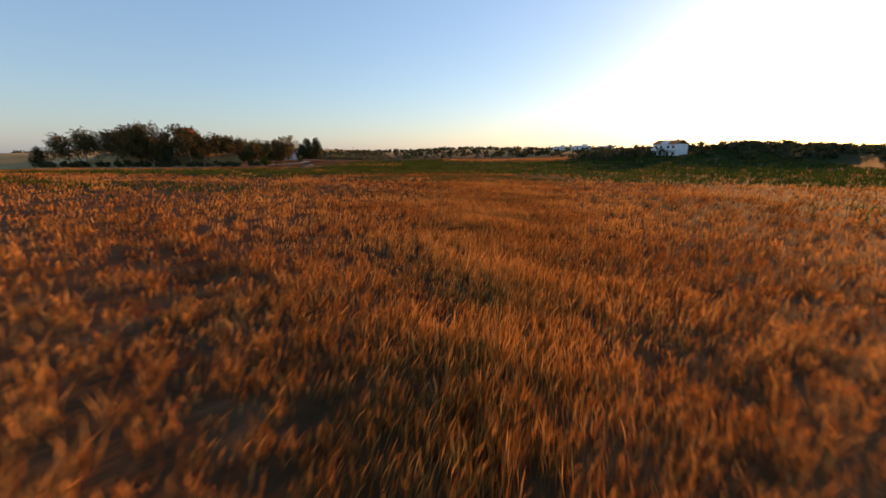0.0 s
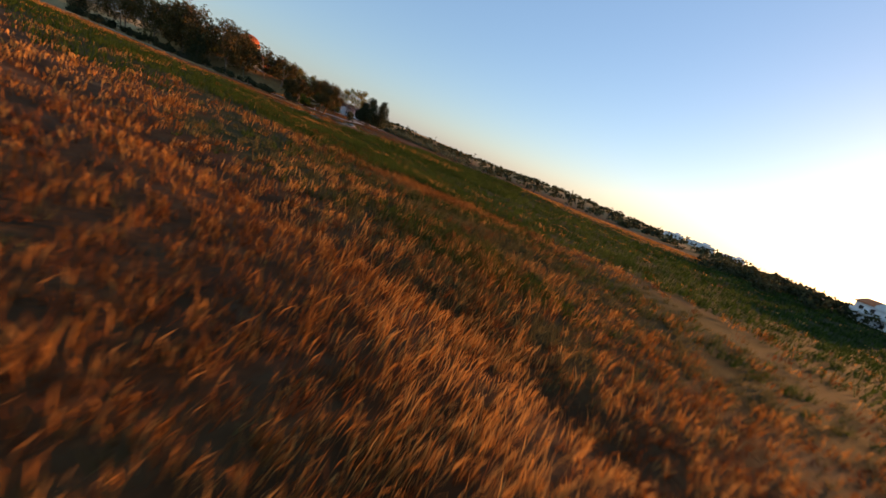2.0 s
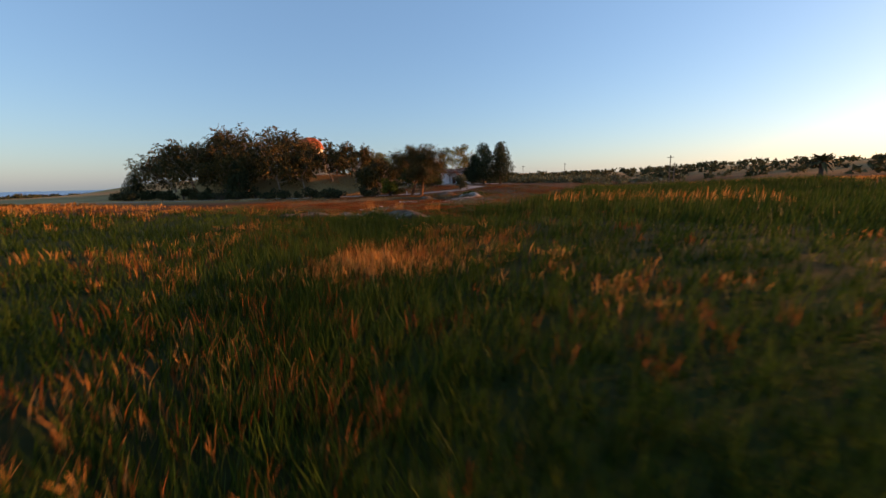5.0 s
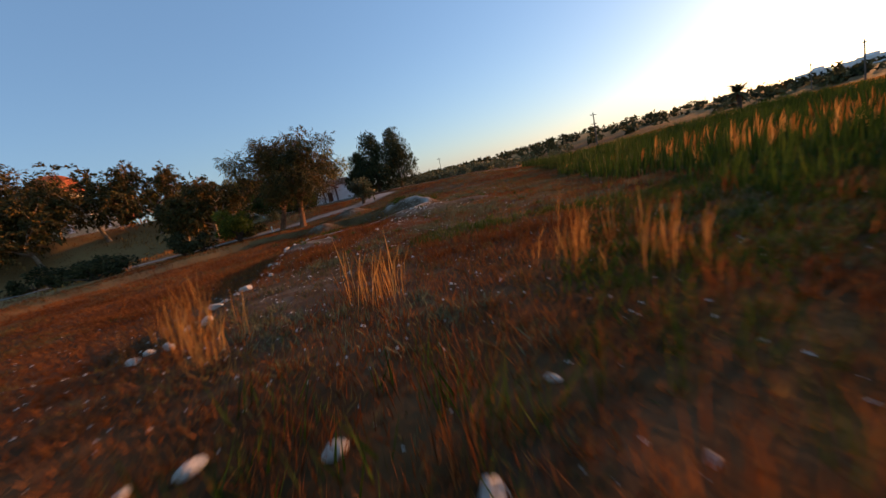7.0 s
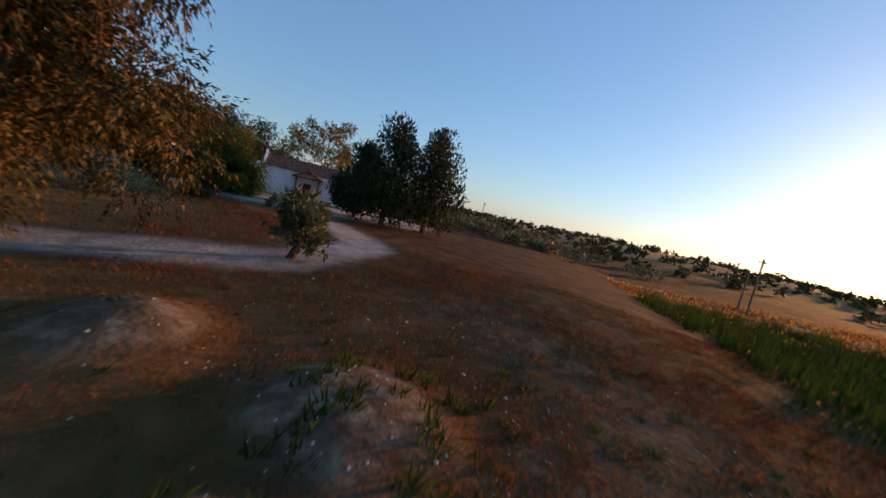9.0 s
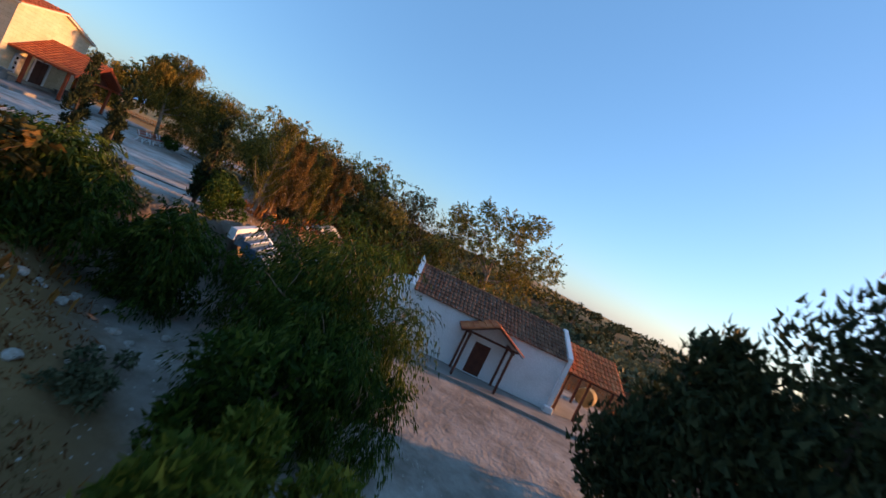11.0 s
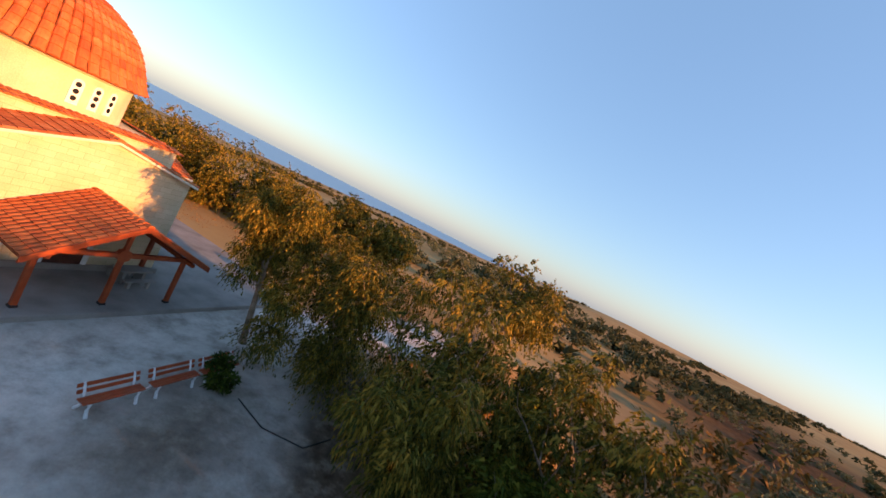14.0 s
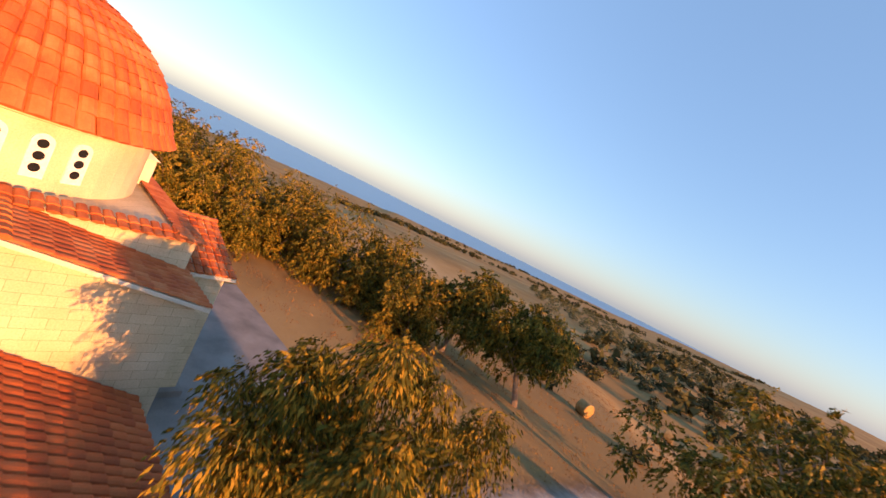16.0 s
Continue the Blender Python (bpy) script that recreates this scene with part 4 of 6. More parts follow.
def stairs():
    t = thing("stairs", pose(-99.05, 218.6, 4.05, 0, 0, -55), "flagstone stairs with white painted nosings", "stairs", kind="structure")
    for k in range(15):
        y, z = 0.36 * k, -0.19 * (k + 1)
        part("step", Build().box(-1.27, y, z - 0.5, 1.27, y + 0.38, z, c=0.01), M_SLATE, t)
        part("nosing", Build().box(-1.28, y + 0.31, z - 0.03, 1.28, y + 0.39, z + 0.012, c=0.006), M_WHITE, t, "white painted nosing")
    part("kerb", Build().box(-1.4, -0.35, -0.5, 1.4, -0.02, 0.02, c=0.02), M_WHITE, t)
    r = thing("stair_railing", t.matrix_basis.copy(), "dark steel handrail beside the stairs", "railing")
    for k in (0, 3, 6, 9):
        y, z = 0.36 * k, -0.19 * (k + 1)
        part("post", Build().tube([(-1.2, y, z), (-1.2, y, z + 0.95)], [0.03, 0.03], 8), M_STEEL, r)
    part("handrail", Build().tube([(-1.2, -0.15, 0.85), (-1.2, 3.6, -1.12)], [0.035, 0.035], 8), M_STEEL, r)


stairs()

# ---- trees and shrubs ----
def leaves(name, centres, radii, count, size, droop, mat, seed, parent=None, flat=0.8, wide=0.24, spray=0, near=False):
    """A crown of many small leaves, kite-shaped, gathered round the twig ends. droop: 0 every way, 1 hanging; below 0 upright.
    spray: so many leaves follow one another along each thin bent twig."""
    g = np.random.default_rng(seed)
    centres, radii = np.asarray(centres, float), np.asarray(radii, float)
    twigs = max(1, count // spray) if spray else count
    count = twigs * spray if spray else count
    pick = g.choice(len(centres), twigs, p=radii ** 2 / np.sum(radii ** 2))
    d = g.normal(size=(twigs, 3))
    d /= np.linalg.norm(d, axis=1)[:, None]
    rad = radii[pick] * g.uniform(0.2 if spray else 0.25, 0.9 if spray else 1.0, twigs) ** 0.5
    p = centres[pick] + d * rad[:, None] * np.array([1, 1, flat])
    along = 0.0
    if spray:
        way = d * 0.7 + g.normal(size=(twigs, 3)) * 0.35 + np.array([0, 0, 0.25 - droop])
        way /= np.linalg.norm(way, axis=1)[:, None]
        reach = np.repeat(radii[pick] * g.uniform(0.45, 1.0, twigs), spray)
        u = np.tile(np.linspace(0, 1, spray), twigs) + g.uniform(-0.04, 0.04, count)
        d, p, way = np.repeat(d, spray, 0), np.repeat(p, spray, 0), np.repeat(way, spray, 0)
        along = way + np.array([0, 0, -1.0]) * (droop * u)[:, None]
        p = p + way * (u * reach)[:, None] + np.array([0, 0, -0.5]) * (droop * u * u * reach)[:, None] + g.normal(size=(count, 3)) * size * 0.3
    ax = g.normal(size=(count, 3))
    ax /= np.linalg.norm(ax, axis=1)[:, None]
    ax = ax * (1 - abs(droop)) + np.array([0, 0, -1.0]) * droop + d * 0.25 + along * 0.9
    ax /= np.linalg.norm(ax, axis=1)[:, None]
    side = np.cross(ax, g.normal(size=(count, 3)))
    side /= np.linalg.norm(side, axis=1)[:, None] + 1e-9
    ln = size * g.uniform(0.6, 1.35, count)
    w = ln * wide * g.uniform(0.7, 1.3, count)
    bend = np.cross(ax, side) * (ln * 0.12)[:, None]
    tip = p + ax * ln[:, None]
    if near:
        mid = p + ax * (ln * 0.45)[:, None] + bend
        v = np.stack([p, mid + side * w[:, None], tip, mid - side * w[:, None]], 1)
    else:
        v = np.stack([p + side * w[:, None], tip, p - side * w[:, None]], 1)
    me = array_mesh(name, v.reshape(-1, 3), np.arange(v.shape[0] * v.shape[1]).reshape(v.shape[:2]), mat)
    ob = new(name, me)
    ob.parent = parent
    return ob


def limbs(build, rnd, start, way, length, radius, depth, ends, spread=0.6, rise=0.25):
    """Grows one limb and its forks; the ends are where leaves gather."""
    pts, rad = [Vector(start)], [radius]
    d = Vector(way).normalized()
    for k in range(3):
        d = (d + Vector((rnd.uniform(-1, 1), rnd.uniform(-1, 1), rnd.uniform(-0.4, 0.8))) * 0.22).normalized()
        pts.append(pts[-1] + d * length / 3)
        rad.append(radius * (1 - 0.2 * (k + 1)))
    build.tube(pts, rad, 7 if depth > 1 else 5, cap=False)
    if depth <= 2:
        ends.append(pts[2])
    if depth == 0:
        ends.append(pts[3])
        return
    for k in range(3 if depth > 1 else 2):
        a = rnd.uniform(0, 2 * math.pi)
        side = Vector((math.cos(a), math.sin(a), rise))
        limbs(build, rnd, pts[3] if k else pts[2], d * (1 - spread) + side * spread, length * rnd.uniform(0.6, 0.85), radius * 0.45, depth - 1, ends, spread, rise)


def broad_tree(name, x, y, h, label, leaf_mat, seed, count=7000, size=0.3, droop=0.6, crown=1.0, trunk=0.28, bark=None, group="", wide=0.2, low=0.28, clump=0.115, stems=1, z=None, lean=(0, 0), skirt=False):
    rnd = random.Random(seed)
    zz = ground_at(x, y) - 0.1 if z is None else z
    t = thing(name, pose(x, y, zz, 0, 0, rnd.uniform(0, 360) if lean == (0, 0) else 0), label, "tree", group)
    b, ends = Build(), []
    for s in range(stems):
        tilt = Vector((rnd.uniform(-0.18, 0.18) * (1 + stems) + lean[0], rnd.uniform(-0.18, 0.18) * (1 + stems) + lean[1], 1))
        top = tilt.normalized() * h * low
        b.tube([(0, 0, 0), top * 0.15, top * 0.6, top], [trunk * 1.35, trunk, trunk * 0.85, trunk * 0.7], 9)
        for k in range(5):
            a = 2 * math.pi * (k + rnd.uniform(-0.3, 0.3)) / 4
            steep = (0.25, 0.6, 0.9, 1.5, 2.6)[k]
            limbs(b, rnd, top * (0.7 + 0.07 * k), Vector((math.cos(a) * crown, math.sin(a) * crown, steep)), h * rnd.uniform(0.2, 0.3), trunk * 0.5, 2, ends, 0.5, 0.25)
    zmax = max(e.z for e in ends)
    k = (h - h * clump * 0.6) / zmax
    b.v = [(p[0] * 1.15, p[1] * 1.15, p[2] * k) for p in b.v]
    part("trunk", b, bark or M_BARK, t)
    cs = [(e.x * 1.15, e.y * 1.15, e.z * k) for e in ends]
    cs += [(cx * 1.08, cy * 1.08, cz * rnd.uniform(0.55, 0.8)) for cx, cy, cz in cs[::3] if cz > h * 0.3]
    if skirt:
        cs += [(cx * 1.1, cy * 1.1, cz * rnd.uniform(0.25, 0.5)) for cx, cy, cz in cs[::2]]
    leaves("crown", cs, [h * clump * rnd.uniform(0.4, 1.05) for _ in cs], int(count * 0.62), size * 1.25, droop, leaf_mat, seed, t, wide=wide * 1.35, spray=12, near=size < 0.14)
    return t


def column_tree(name, x, y, h, r, label, mat, seed, count=5000, size=0.22, ragged=0.25, group="", z=None, base=0.08, bark=None):
    """A cypress: a tapering spire of upright sprays on one stem."""
    rnd = random.Random(seed)
    zz = ground_at(x, y) - 0.1 if z is None else z
    t = thing(name, pose(x, y, zz, 0, 0, rnd.uniform(0, 360)), label, "tree", group)
    part("trunk", Build().tube([(0, 0, 0), (0.03, 0, h * 0.4), (0, 0.03, h * 0.92)], [0.06 + r * 0.09, 0.05 + r * 0.05, 0.02], 8), bark or M_BARKD, t)
    cs, rr = [], []
    n = int(26 + h * 5)
    for i in range(n):
        f = base + (0.97 - base) * (i + rnd.random()) / n
        prof = min(1, (f - base + 0.1) * 4.5) * (1 - f) ** 0.62 * 1.15 + 0.06
        a = rnd.uniform(0, 2 * math.pi)
        q = r * prof * rnd.uniform(0.4, 1.0 + ragged)
        cs.append((q * math.cos(a), q * math.sin(a), f * h))
        rr.append(r * (0.22 + 0.3 * prof) * rnd.uniform(0.7, 1.2))
    leaves("crown", cs, rr, int(count * 0.62), size * 1.14, -0.55, mat, seed, t, flat=1.5, wide=0.22)
    return t


def feathered_cypress(x, y, h, r, label, mat, seed, count=6000, size=0.16, group=""):
    """An open, ragged cypress: one stem, rising side boughs of uneven length, each a plume of short sprays."""
    rnd = random.Random(seed)
    t = thing("cypress_tree", pose(x, y, ground_at(x, y) - 0.1, 0, 0, rnd.uniform(0, 360)), label, "tree", group)
    b = Build()
    b.tube([(0, 0, 0), (0.05, 0.02, h * 0.45), (0, 0.04, h * 0.97)], [0.1, 0.07, 0.015], 8)
    cs, rr = [], []
    n = int(16 + h * 3.2)
    for i in range(n):
        f = 0.06 + 0.9 * (i + rnd.random()) / n
        a = i * 2.4 + rnd.uniform(-0.5, 0.5)
        ln = r * (1.9 * (1 - f) ** 0.7 + 0.3) * rnd.uniform(0.55, 1.25)
        tip = (ln * math.cos(a), ln * math.sin(a), f * h + ln * rnd.uniform(1.0, 1.7))
        b.tube([(0, 0, f * h), (tip[0] * 0.6, tip[1] * 0.6, f * h + (tip[2] - f * h) * 0.4), tip], [0.03, 0.02, 0.006], 5, cap=False)
        for k in range(5):
            q = 0.35 + 0.65 * k / 4
            cs.append((tip[0] * q, tip[1] * q, f * h + (tip[2] - f * h) * (0.3 * q + 0.7 * q * q)))
            rr.append((0.26 - 0.15 * q) * (0.6 + r) * rnd.uniform(0.8, 1.2))
    cs += [(0, 0, h * (0.9 + 0.025 * k)) for k in range(5)]
    rr += [0.12] * 5
    part("trunk", b, M_BARK, t)
    leaves("crown", cs, rr, count, size, -0.6, mat, seed, t, flat=1.5, wide=0.15)
    return t


def shrub(name, x, y, h, r, label, mat, seed, count=1500, size=0.16, droop=0.1, group="", cat="shrub", z=None):
    rnd = random.Random(seed)
    zz = ground_at(x, y) - 0.05 if z is None else z
    t = thing(name, pose(x, y, zz), label, cat, group)
    b, cs, rr = Build(), [], []
    for i in range(11):
        a, q = rnd.uniform(0, 2 * math.pi), r * rnd.uniform(0.1, 0.85)
        p = (q * math.cos(a), q * math.sin(a), h * rnd.uniform(0.25, 0.85) * (1 - 0.35 * (q / r) ** 2))
        b.tube([(0, 0, 0), (p[0] * 0.5, p[1] * 0.5, p[2] * 0.6), p], [0.05 * r, 0.03 * r, 0.012 * r], 5, cap=False)
        cs.append(p)
        rr.append(min(r, h) * rnd.uniform(0.25, 0.48))
    part("stem", b, M_BARKD, t)
    leaves("foliage", cs, rr, int(count * 0.7), size * 1.1, droop, mat, seed, t)
    return t


EUC, EUCD = "tall eucalyptus with pale bark and drooping olive leaves coloured gold for the sun", "dark eucalyptus with a broad ragged crown"
# by the church courtyard
broad_tree("eucalyptus_tree", -128.0, 226.4, 9.3, "leaning eucalyptus at the terrace corner, low sun's gold in its hanging leaves' colour", M_EUC, 11, 90000, 0.125, 0.8, 0.75, 0.15, wide=0.12, low=0.4, clump=0.074, lean=(0.02, -0.18))
broad_tree("eucalyptus_tree", -125.3, 230.4, 7.8, "young eucalyptus with the low sun's gold in its hanging leaves' colour", M_EUC, 12, 60000, 0.13, 0.75, 0.9, 0.14, wide=0.12, low=0.32, clump=0.12, skirt=True)
broad_tree("eucalyptus_tree", -117.6, 230.9, 5.6, "young eucalyptus with thin hanging branches", M_EUC, 13, 26000, 0.2, 0.75, 0.8, 0.09, wide=0.1, low=0.4, clump=0.115)
broad_tree("acacia_tree", -115.8, 235.4, 5.0, "round yellow-green acacia in evening sun", M_YEL, 14, 18000, 0.22, 0.5, 1.3, 0.12, wide=0.14, low=0.25, clump=0.18, skirt=True)
broad_tree("acacia_tree", -121.0, 239.6, 4.6, "round yellow-green acacia in evening sun", M_YEL, 15, 14000, 0.22, 0.5, 1.3, 0.12, wide=0.14, low=0.25, clump=0.18, skirt=True)
broad_tree("eucalyptus_tree", -138.6, 250.2, 11.6, EUC, M_EUC, 16, 24000, 0.24, 0.6, 1.0, 0.26, low=0.4, clump=0.115)
broad_tree("eucalyptus_tree", -151.5, 240.5, 8.8, EUC, M_EUC, 17, 24000, 0.24, 0.6, 1.0, 0.22, low=0.38, clump=0.115)
broad_tree("eucalyptus_tree", -157.0, 234.0, 9.4, EUC, M_EUC, 18, 24000, 0.24, 0.6, 1.1, 0.22, clump=0.115)
for i, (x, y, h) in enumerate(((-161, 221, 9.2), (-164, 228, 8.6), (-160, 210, 9.8), (-157, 204, 9.0), (-166, 206, 9.6), (-163, 201, 10.2), (-168, 213, 9), (-156, 197, 9.4), (-159, 226, 7.4), (-162, 215.5, 8.2), (-155, 207.5, 7.0), (-158.5, 200.5, 8.0), (-154.5, 229.5, 6.4))):
    broad_tree("eucalyptus_tree", x, y, h * 1.03, "eucalyptus in the row behind the church", M_EUC, 30 + i, 26000, 0.2, 0.5, 1.35, 0.2, group="row behind the church", low=0.17, clump=0.135, skirt=True)
shrub("shrub", -131.5, 251.0, 4.6, 2.0, "dark green conical shrub at the track", M_CYP, 41, 5000, 0.26)
shrub("shrub", -127.0, 246.5, 3.4, 2.2, "dense dark shrub at the field edge", M_PEP, 42, 4000, 0.24)
shrub("shrub", -123.6, 225.8, 1.6, 0.9, "small dark bush beside the benches", M_PEP, 43, 2200, 0.16)
shrub("shrub", -137.8, 226.8, 1.0, 0.9, "low dark green bush", M_CYP, 44, 1500, 0.14)
# ragged cypresses and eucalyptus on the bank between courtyard and plaza
for i, (x, y, h, r) in enumerate(((-104.4, 222.3, 6.0, 0.7), (-103.4, 223.6, 4.6, 0.5), (-105.4, 224.2, 5.6, 0.42), (-107.2, 224.6, 5.4, 0.4), (-106.0, 225.9, 5.6, 0.45), (-107.7, 226.6, 4.9, 0.4), (-105.6, 227.6, 4.8, 0.42), (-107.0, 229.0, 5.6, 0.5), (-105.6, 229.8, 5.0, 0.45), (-109.2, 229.6, 5.6, 0.5), (-108.6, 231.6, 5.4, 0.5))):
    feathered_cypress(x, y, h, r, "ragged cypress with the sun's brown glow in its leaf colour", M_SHAG if i % 3 else M_EUC, 350 + i, 12000, 0.11, "cypresses on the bank")
for i, (x, y, h) in enumerate(((-109.6, 231.2, 5.6), (-116.0, 239.0, 7.6), (-108.2, 237.2, 7.4), (-106.3, 243.0, 9.0), (-104.4, 235.5, 6.6), (-121.0, 234.5, 7.6), (-113.5, 242.5, 8.4), (-100.5, 239.2, 7.0))):
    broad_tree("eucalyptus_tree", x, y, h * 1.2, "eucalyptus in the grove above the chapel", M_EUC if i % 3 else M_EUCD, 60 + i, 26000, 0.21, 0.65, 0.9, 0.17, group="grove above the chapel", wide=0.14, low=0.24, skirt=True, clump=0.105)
broad_tree("pine_tree", -97.6, 250.4, 15.2, "umbrella-shaped tree with bare forked limbs", M_EUC, 70, 40000, 0.2, 0.1, 1.5, 0.26, low=0.42, clump=0.085, wide=0.2)
# thin young cypresses and bushes at the courtyard edge
for i, (x, y, h, r) in enumerate(((-107.3, 213.6, 4.6, 0.36), (-106.6, 215.0, 4.2, 0.33), (-101.0, 216.7, 4.4, 0.4))):
    column_tree("cypress_tree", x, y, h, r, "slender young cypress at the courtyard edge", M_CYP, 80 + i, 4500, 0.16, 0.2, "young cypresses", base=0.1)
shrub("shrub", -100.6, 213.6, 2.6, 1.4, "open grey-green oleander bush", M_OLIVE, 84, 4500, 0.18)
shrub("shrub", -105.2, 219.8, 2.0, 1.3, "open dark green oleander bush", M_OLIVE, 85, 4200, 0.16)
shrub("shrub", -101.7, 218.6, 1.5, 0.9, "low green bush at the head of the stairs", M_PEP, 86, 3500, 0.14)
shrub("shrub", -102.8, 223.8, 1.3, 0.9, "low dark bush on the bank", M_CYP, 87, 2500, 0.14)
# pepper trees in front of the chapel
broad_tree("pepper_tree", -91.0, 217.2, 6.6, "bushy green pepper tree with hanging fronds before the chapel", M_PEP, 90, 64000, 0.15, 0.8, 1.15, 0.2, low=0.25, clump=0.17, wide=0.1, skirt=True)
broad_tree("pepper_tree", -88.6, 214.6, 4.3, "bushy green pepper tree with hanging fronds before the chapel", M_PEP, 91, 44000, 0.15, 0.8, 1.2, 0.16, low=0.22, clump=0.17, wide=0.1, skirt=True)
broad_tree("pepper_tree", -94.0, 217.4, 5.5, "bushy dark pepper tree with hanging fronds beside the stairs", M_PEP, 98, 44000, 0.14, 0.8, 1.2, 0.18, low=0.24, clump=0.17, wide=0.11, skirt=True)
shrub("shrub", -100.2, 217.0, 2.3, 1.5, "dense dark green bush beside the stairs", M_PEP, 88, 6000, 0.15)
broad_tree("pepper_tree", -97.0, 214.4, 4.4, "dark green pepper tree on the bank", M_PEP, 92, 30000, 0.17, 0.7, 1.2, 0.14, low=0.2, clump=0.17, wide=0.12, skirt=True)
broad_tree("pepper_tree", -99.3, 211.2, 4.0, "dark green pepper tree on the bank", M_PEP, 93, 30000, 0.17, 0.7, 1.2, 0.14, low=0.2, clump=0.17, wide=0.12, skirt=True)
broad_tree("eucalyptus_tree", -97.9, 208.6, 3.4, "thin grey eucalyptus behind the pepper trees", M_EUCD, 94, 3000, 0.24, 0.6, 0.7, 0.08, clump=0.1)
shrub("shrub", -86.4, 210.6, 3.2, 2.2, "dry yellow-tipped broom bush on the bank", M_YEL, 95, 11000, 0.2, -0.4)
shrub("shrub", -89.0, 212.4, 3.6, 2.3, "grey-green broom bush on the bank", M_PEP, 96, 11000, 0.2, -0.4)
# dark cypress clump beside the road
for i, (x, y, h, r) in enumerate(((-75.7, 222.4, 11.2, 3.1), (-71.8, 226.0, 11.8, 3.2), (-79.2, 223.0, 8.2, 2.0))):
    column_tree("cypress_tree", x, y, h, r, "broad dark cypress beside the road", M_CYP, 100 + i, 17000, 0.34, 0.3, "dark cypresses by the road", base=0.14)
broad_tree("olive_tree", -72.6, 200.4, 3.6, "small round olive tree at the road bend", M_OLIVE, 104, 6000, 0.2, 0.1, 1.2, 0.2, M_BARKD, low=0.3, clump=0.17)
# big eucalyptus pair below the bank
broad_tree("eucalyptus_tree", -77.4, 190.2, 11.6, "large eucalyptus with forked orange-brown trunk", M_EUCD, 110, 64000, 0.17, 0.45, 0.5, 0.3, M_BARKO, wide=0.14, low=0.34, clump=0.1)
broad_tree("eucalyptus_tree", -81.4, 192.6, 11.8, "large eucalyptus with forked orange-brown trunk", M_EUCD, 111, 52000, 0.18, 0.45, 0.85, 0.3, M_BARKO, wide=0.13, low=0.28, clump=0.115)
# the belt of trees under the church
for i, (x, y, h, c) in enumerate(((-92, 194.5, 7.4, 1.3), (-97, 195, 7.0, 1.3), (-104.5, 199.5, 9.0, 1.0), (-110, 196, 9.4, 1.0), (-117, 184.5, 12.6, 1.0), (-119.5, 192, 11.0, 1.0), (-125.5, 181, 10.6, 1.0),
                                  (-129, 176.5, 10.4, 1.1), (-140, 175, 13.0, 0.9), (-135, 186, 12.4, 0.9), (-128, 191, 11.4, 0.9), (-144, 182, 12.6, 0.9), (-113, 189, 8.6, 1.2), (-133, 180, 10, 1.1), (-170, 186, 14.0, 0.9), (-164, 183, 14, 1.0), (-177, 188, 13, 0.9), (-151, 188, 11.5, 1.0), (-147, 193, 11.0, 1.0), (-157, 184, 10, 1.1), (-123, 200.2, 8.6, 0.8))):
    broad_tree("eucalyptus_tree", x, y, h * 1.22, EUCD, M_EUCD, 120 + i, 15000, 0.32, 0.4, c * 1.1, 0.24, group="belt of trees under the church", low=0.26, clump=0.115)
for i, (x, y, h, r) in enumerate(((-184, 180, 8.4, 2.4), (-122.5, 176.5, 9.0, 2.3))):
    column_tree("conifer_tree", x, y, h, r, "dark conical conifer at the end of the belt", M_CYP, 150 + i, 6000, 0.4, 0.3, base=0.05)
shrub("shrub", -84.8, 188.6, 4.6, 2.4, "round yellow-green bush on the bank", M_YEL, 155, 6000, 0.26)
rs = random.Random(8)
for i in range(46):
    f = i / 45
    x, y = -84 - 92 * f + rs.uniform(-3, 3), 186 - 14 * f + rs.uniform(-4, 7) - 8 * math.sin(f * 3)
    shrub("shrub", x, y, rs.uniform(1.4, 3.4), rs.uniform(1.2, 2.6), "dark shrub on the wooded bank", M_SCRUB if i % 3 else M_CYP, 200 + i, 1100, 0.34, group="shrubs on the wooded bank")
for i, (x, y) in enumerate(((-88, 203), (-94, 206), (-100, 207), (-86, 208), (-92, 211), (-106, 204))):
    shrub("shrub", x, y, rs.uniform(0.8, 1.8), rs.uniform(0.9, 1.6), "dry scrubby bush on the bank", M_SCRUB if i % 2 else M_OLIVE, 240 + i, 2200, 0.16, group="scrub on the bank")
# palm on the rise
def palm(x, y, h, seed, label):
    rnd = random.Random(seed)
    t = thing("palm_tree", pose(x, y, ground_at(x, y) - 0.1), label, "palm")
    part("trunk", Build().tube([(0, 0, 0), (0.05, 0, h * 0.3), (0, 0, h * 0.55)], [0.55, 0.45, 0.5], 9), M_BARKD, t)
    b = Build()
    for k in range(46):
        a, e = rnd.uniform(0, 2 * math.pi), rnd.uniform(-0.4, 1.3)
        ln = h * 0.52 * rnd.uniform(0.8, 1.1)
        pts = []
        for q in range(5):
            f = q / 4
            pts.append(Vector((math.cos(a) * ln * f * math.cos(e * (1 - 0.3 * f)), math.sin(a) * ln * f * math.cos(e * (1 - 0.3 * f)), h * 0.55 + ln * (f * math.sin(e) - 0.45 * f * f))))
        s = Vector((-math.sin(a), math.cos(a), 0))
        ws = [0.05, 0.3, 0.34, 0.22, 0.02]
        vs = [p + s * w for p, w in zip(pts, ws)] + [p + Vector((0, 0, 0.12 * w)) for p, w in zip(pts, ws)] + [p - s * w for p, w in zip(pts, ws)]
        b.add(vs, [(i, i + 1, i + 6, i + 5) for i in range(4)] + [(i + 5, i + 6, i + 11, i + 10) for i in range(4)])
    part("fronds", b, M_SCRUB, t)


palm(4.4, 244, 7.6, 1, "bushy palm on the green rise")
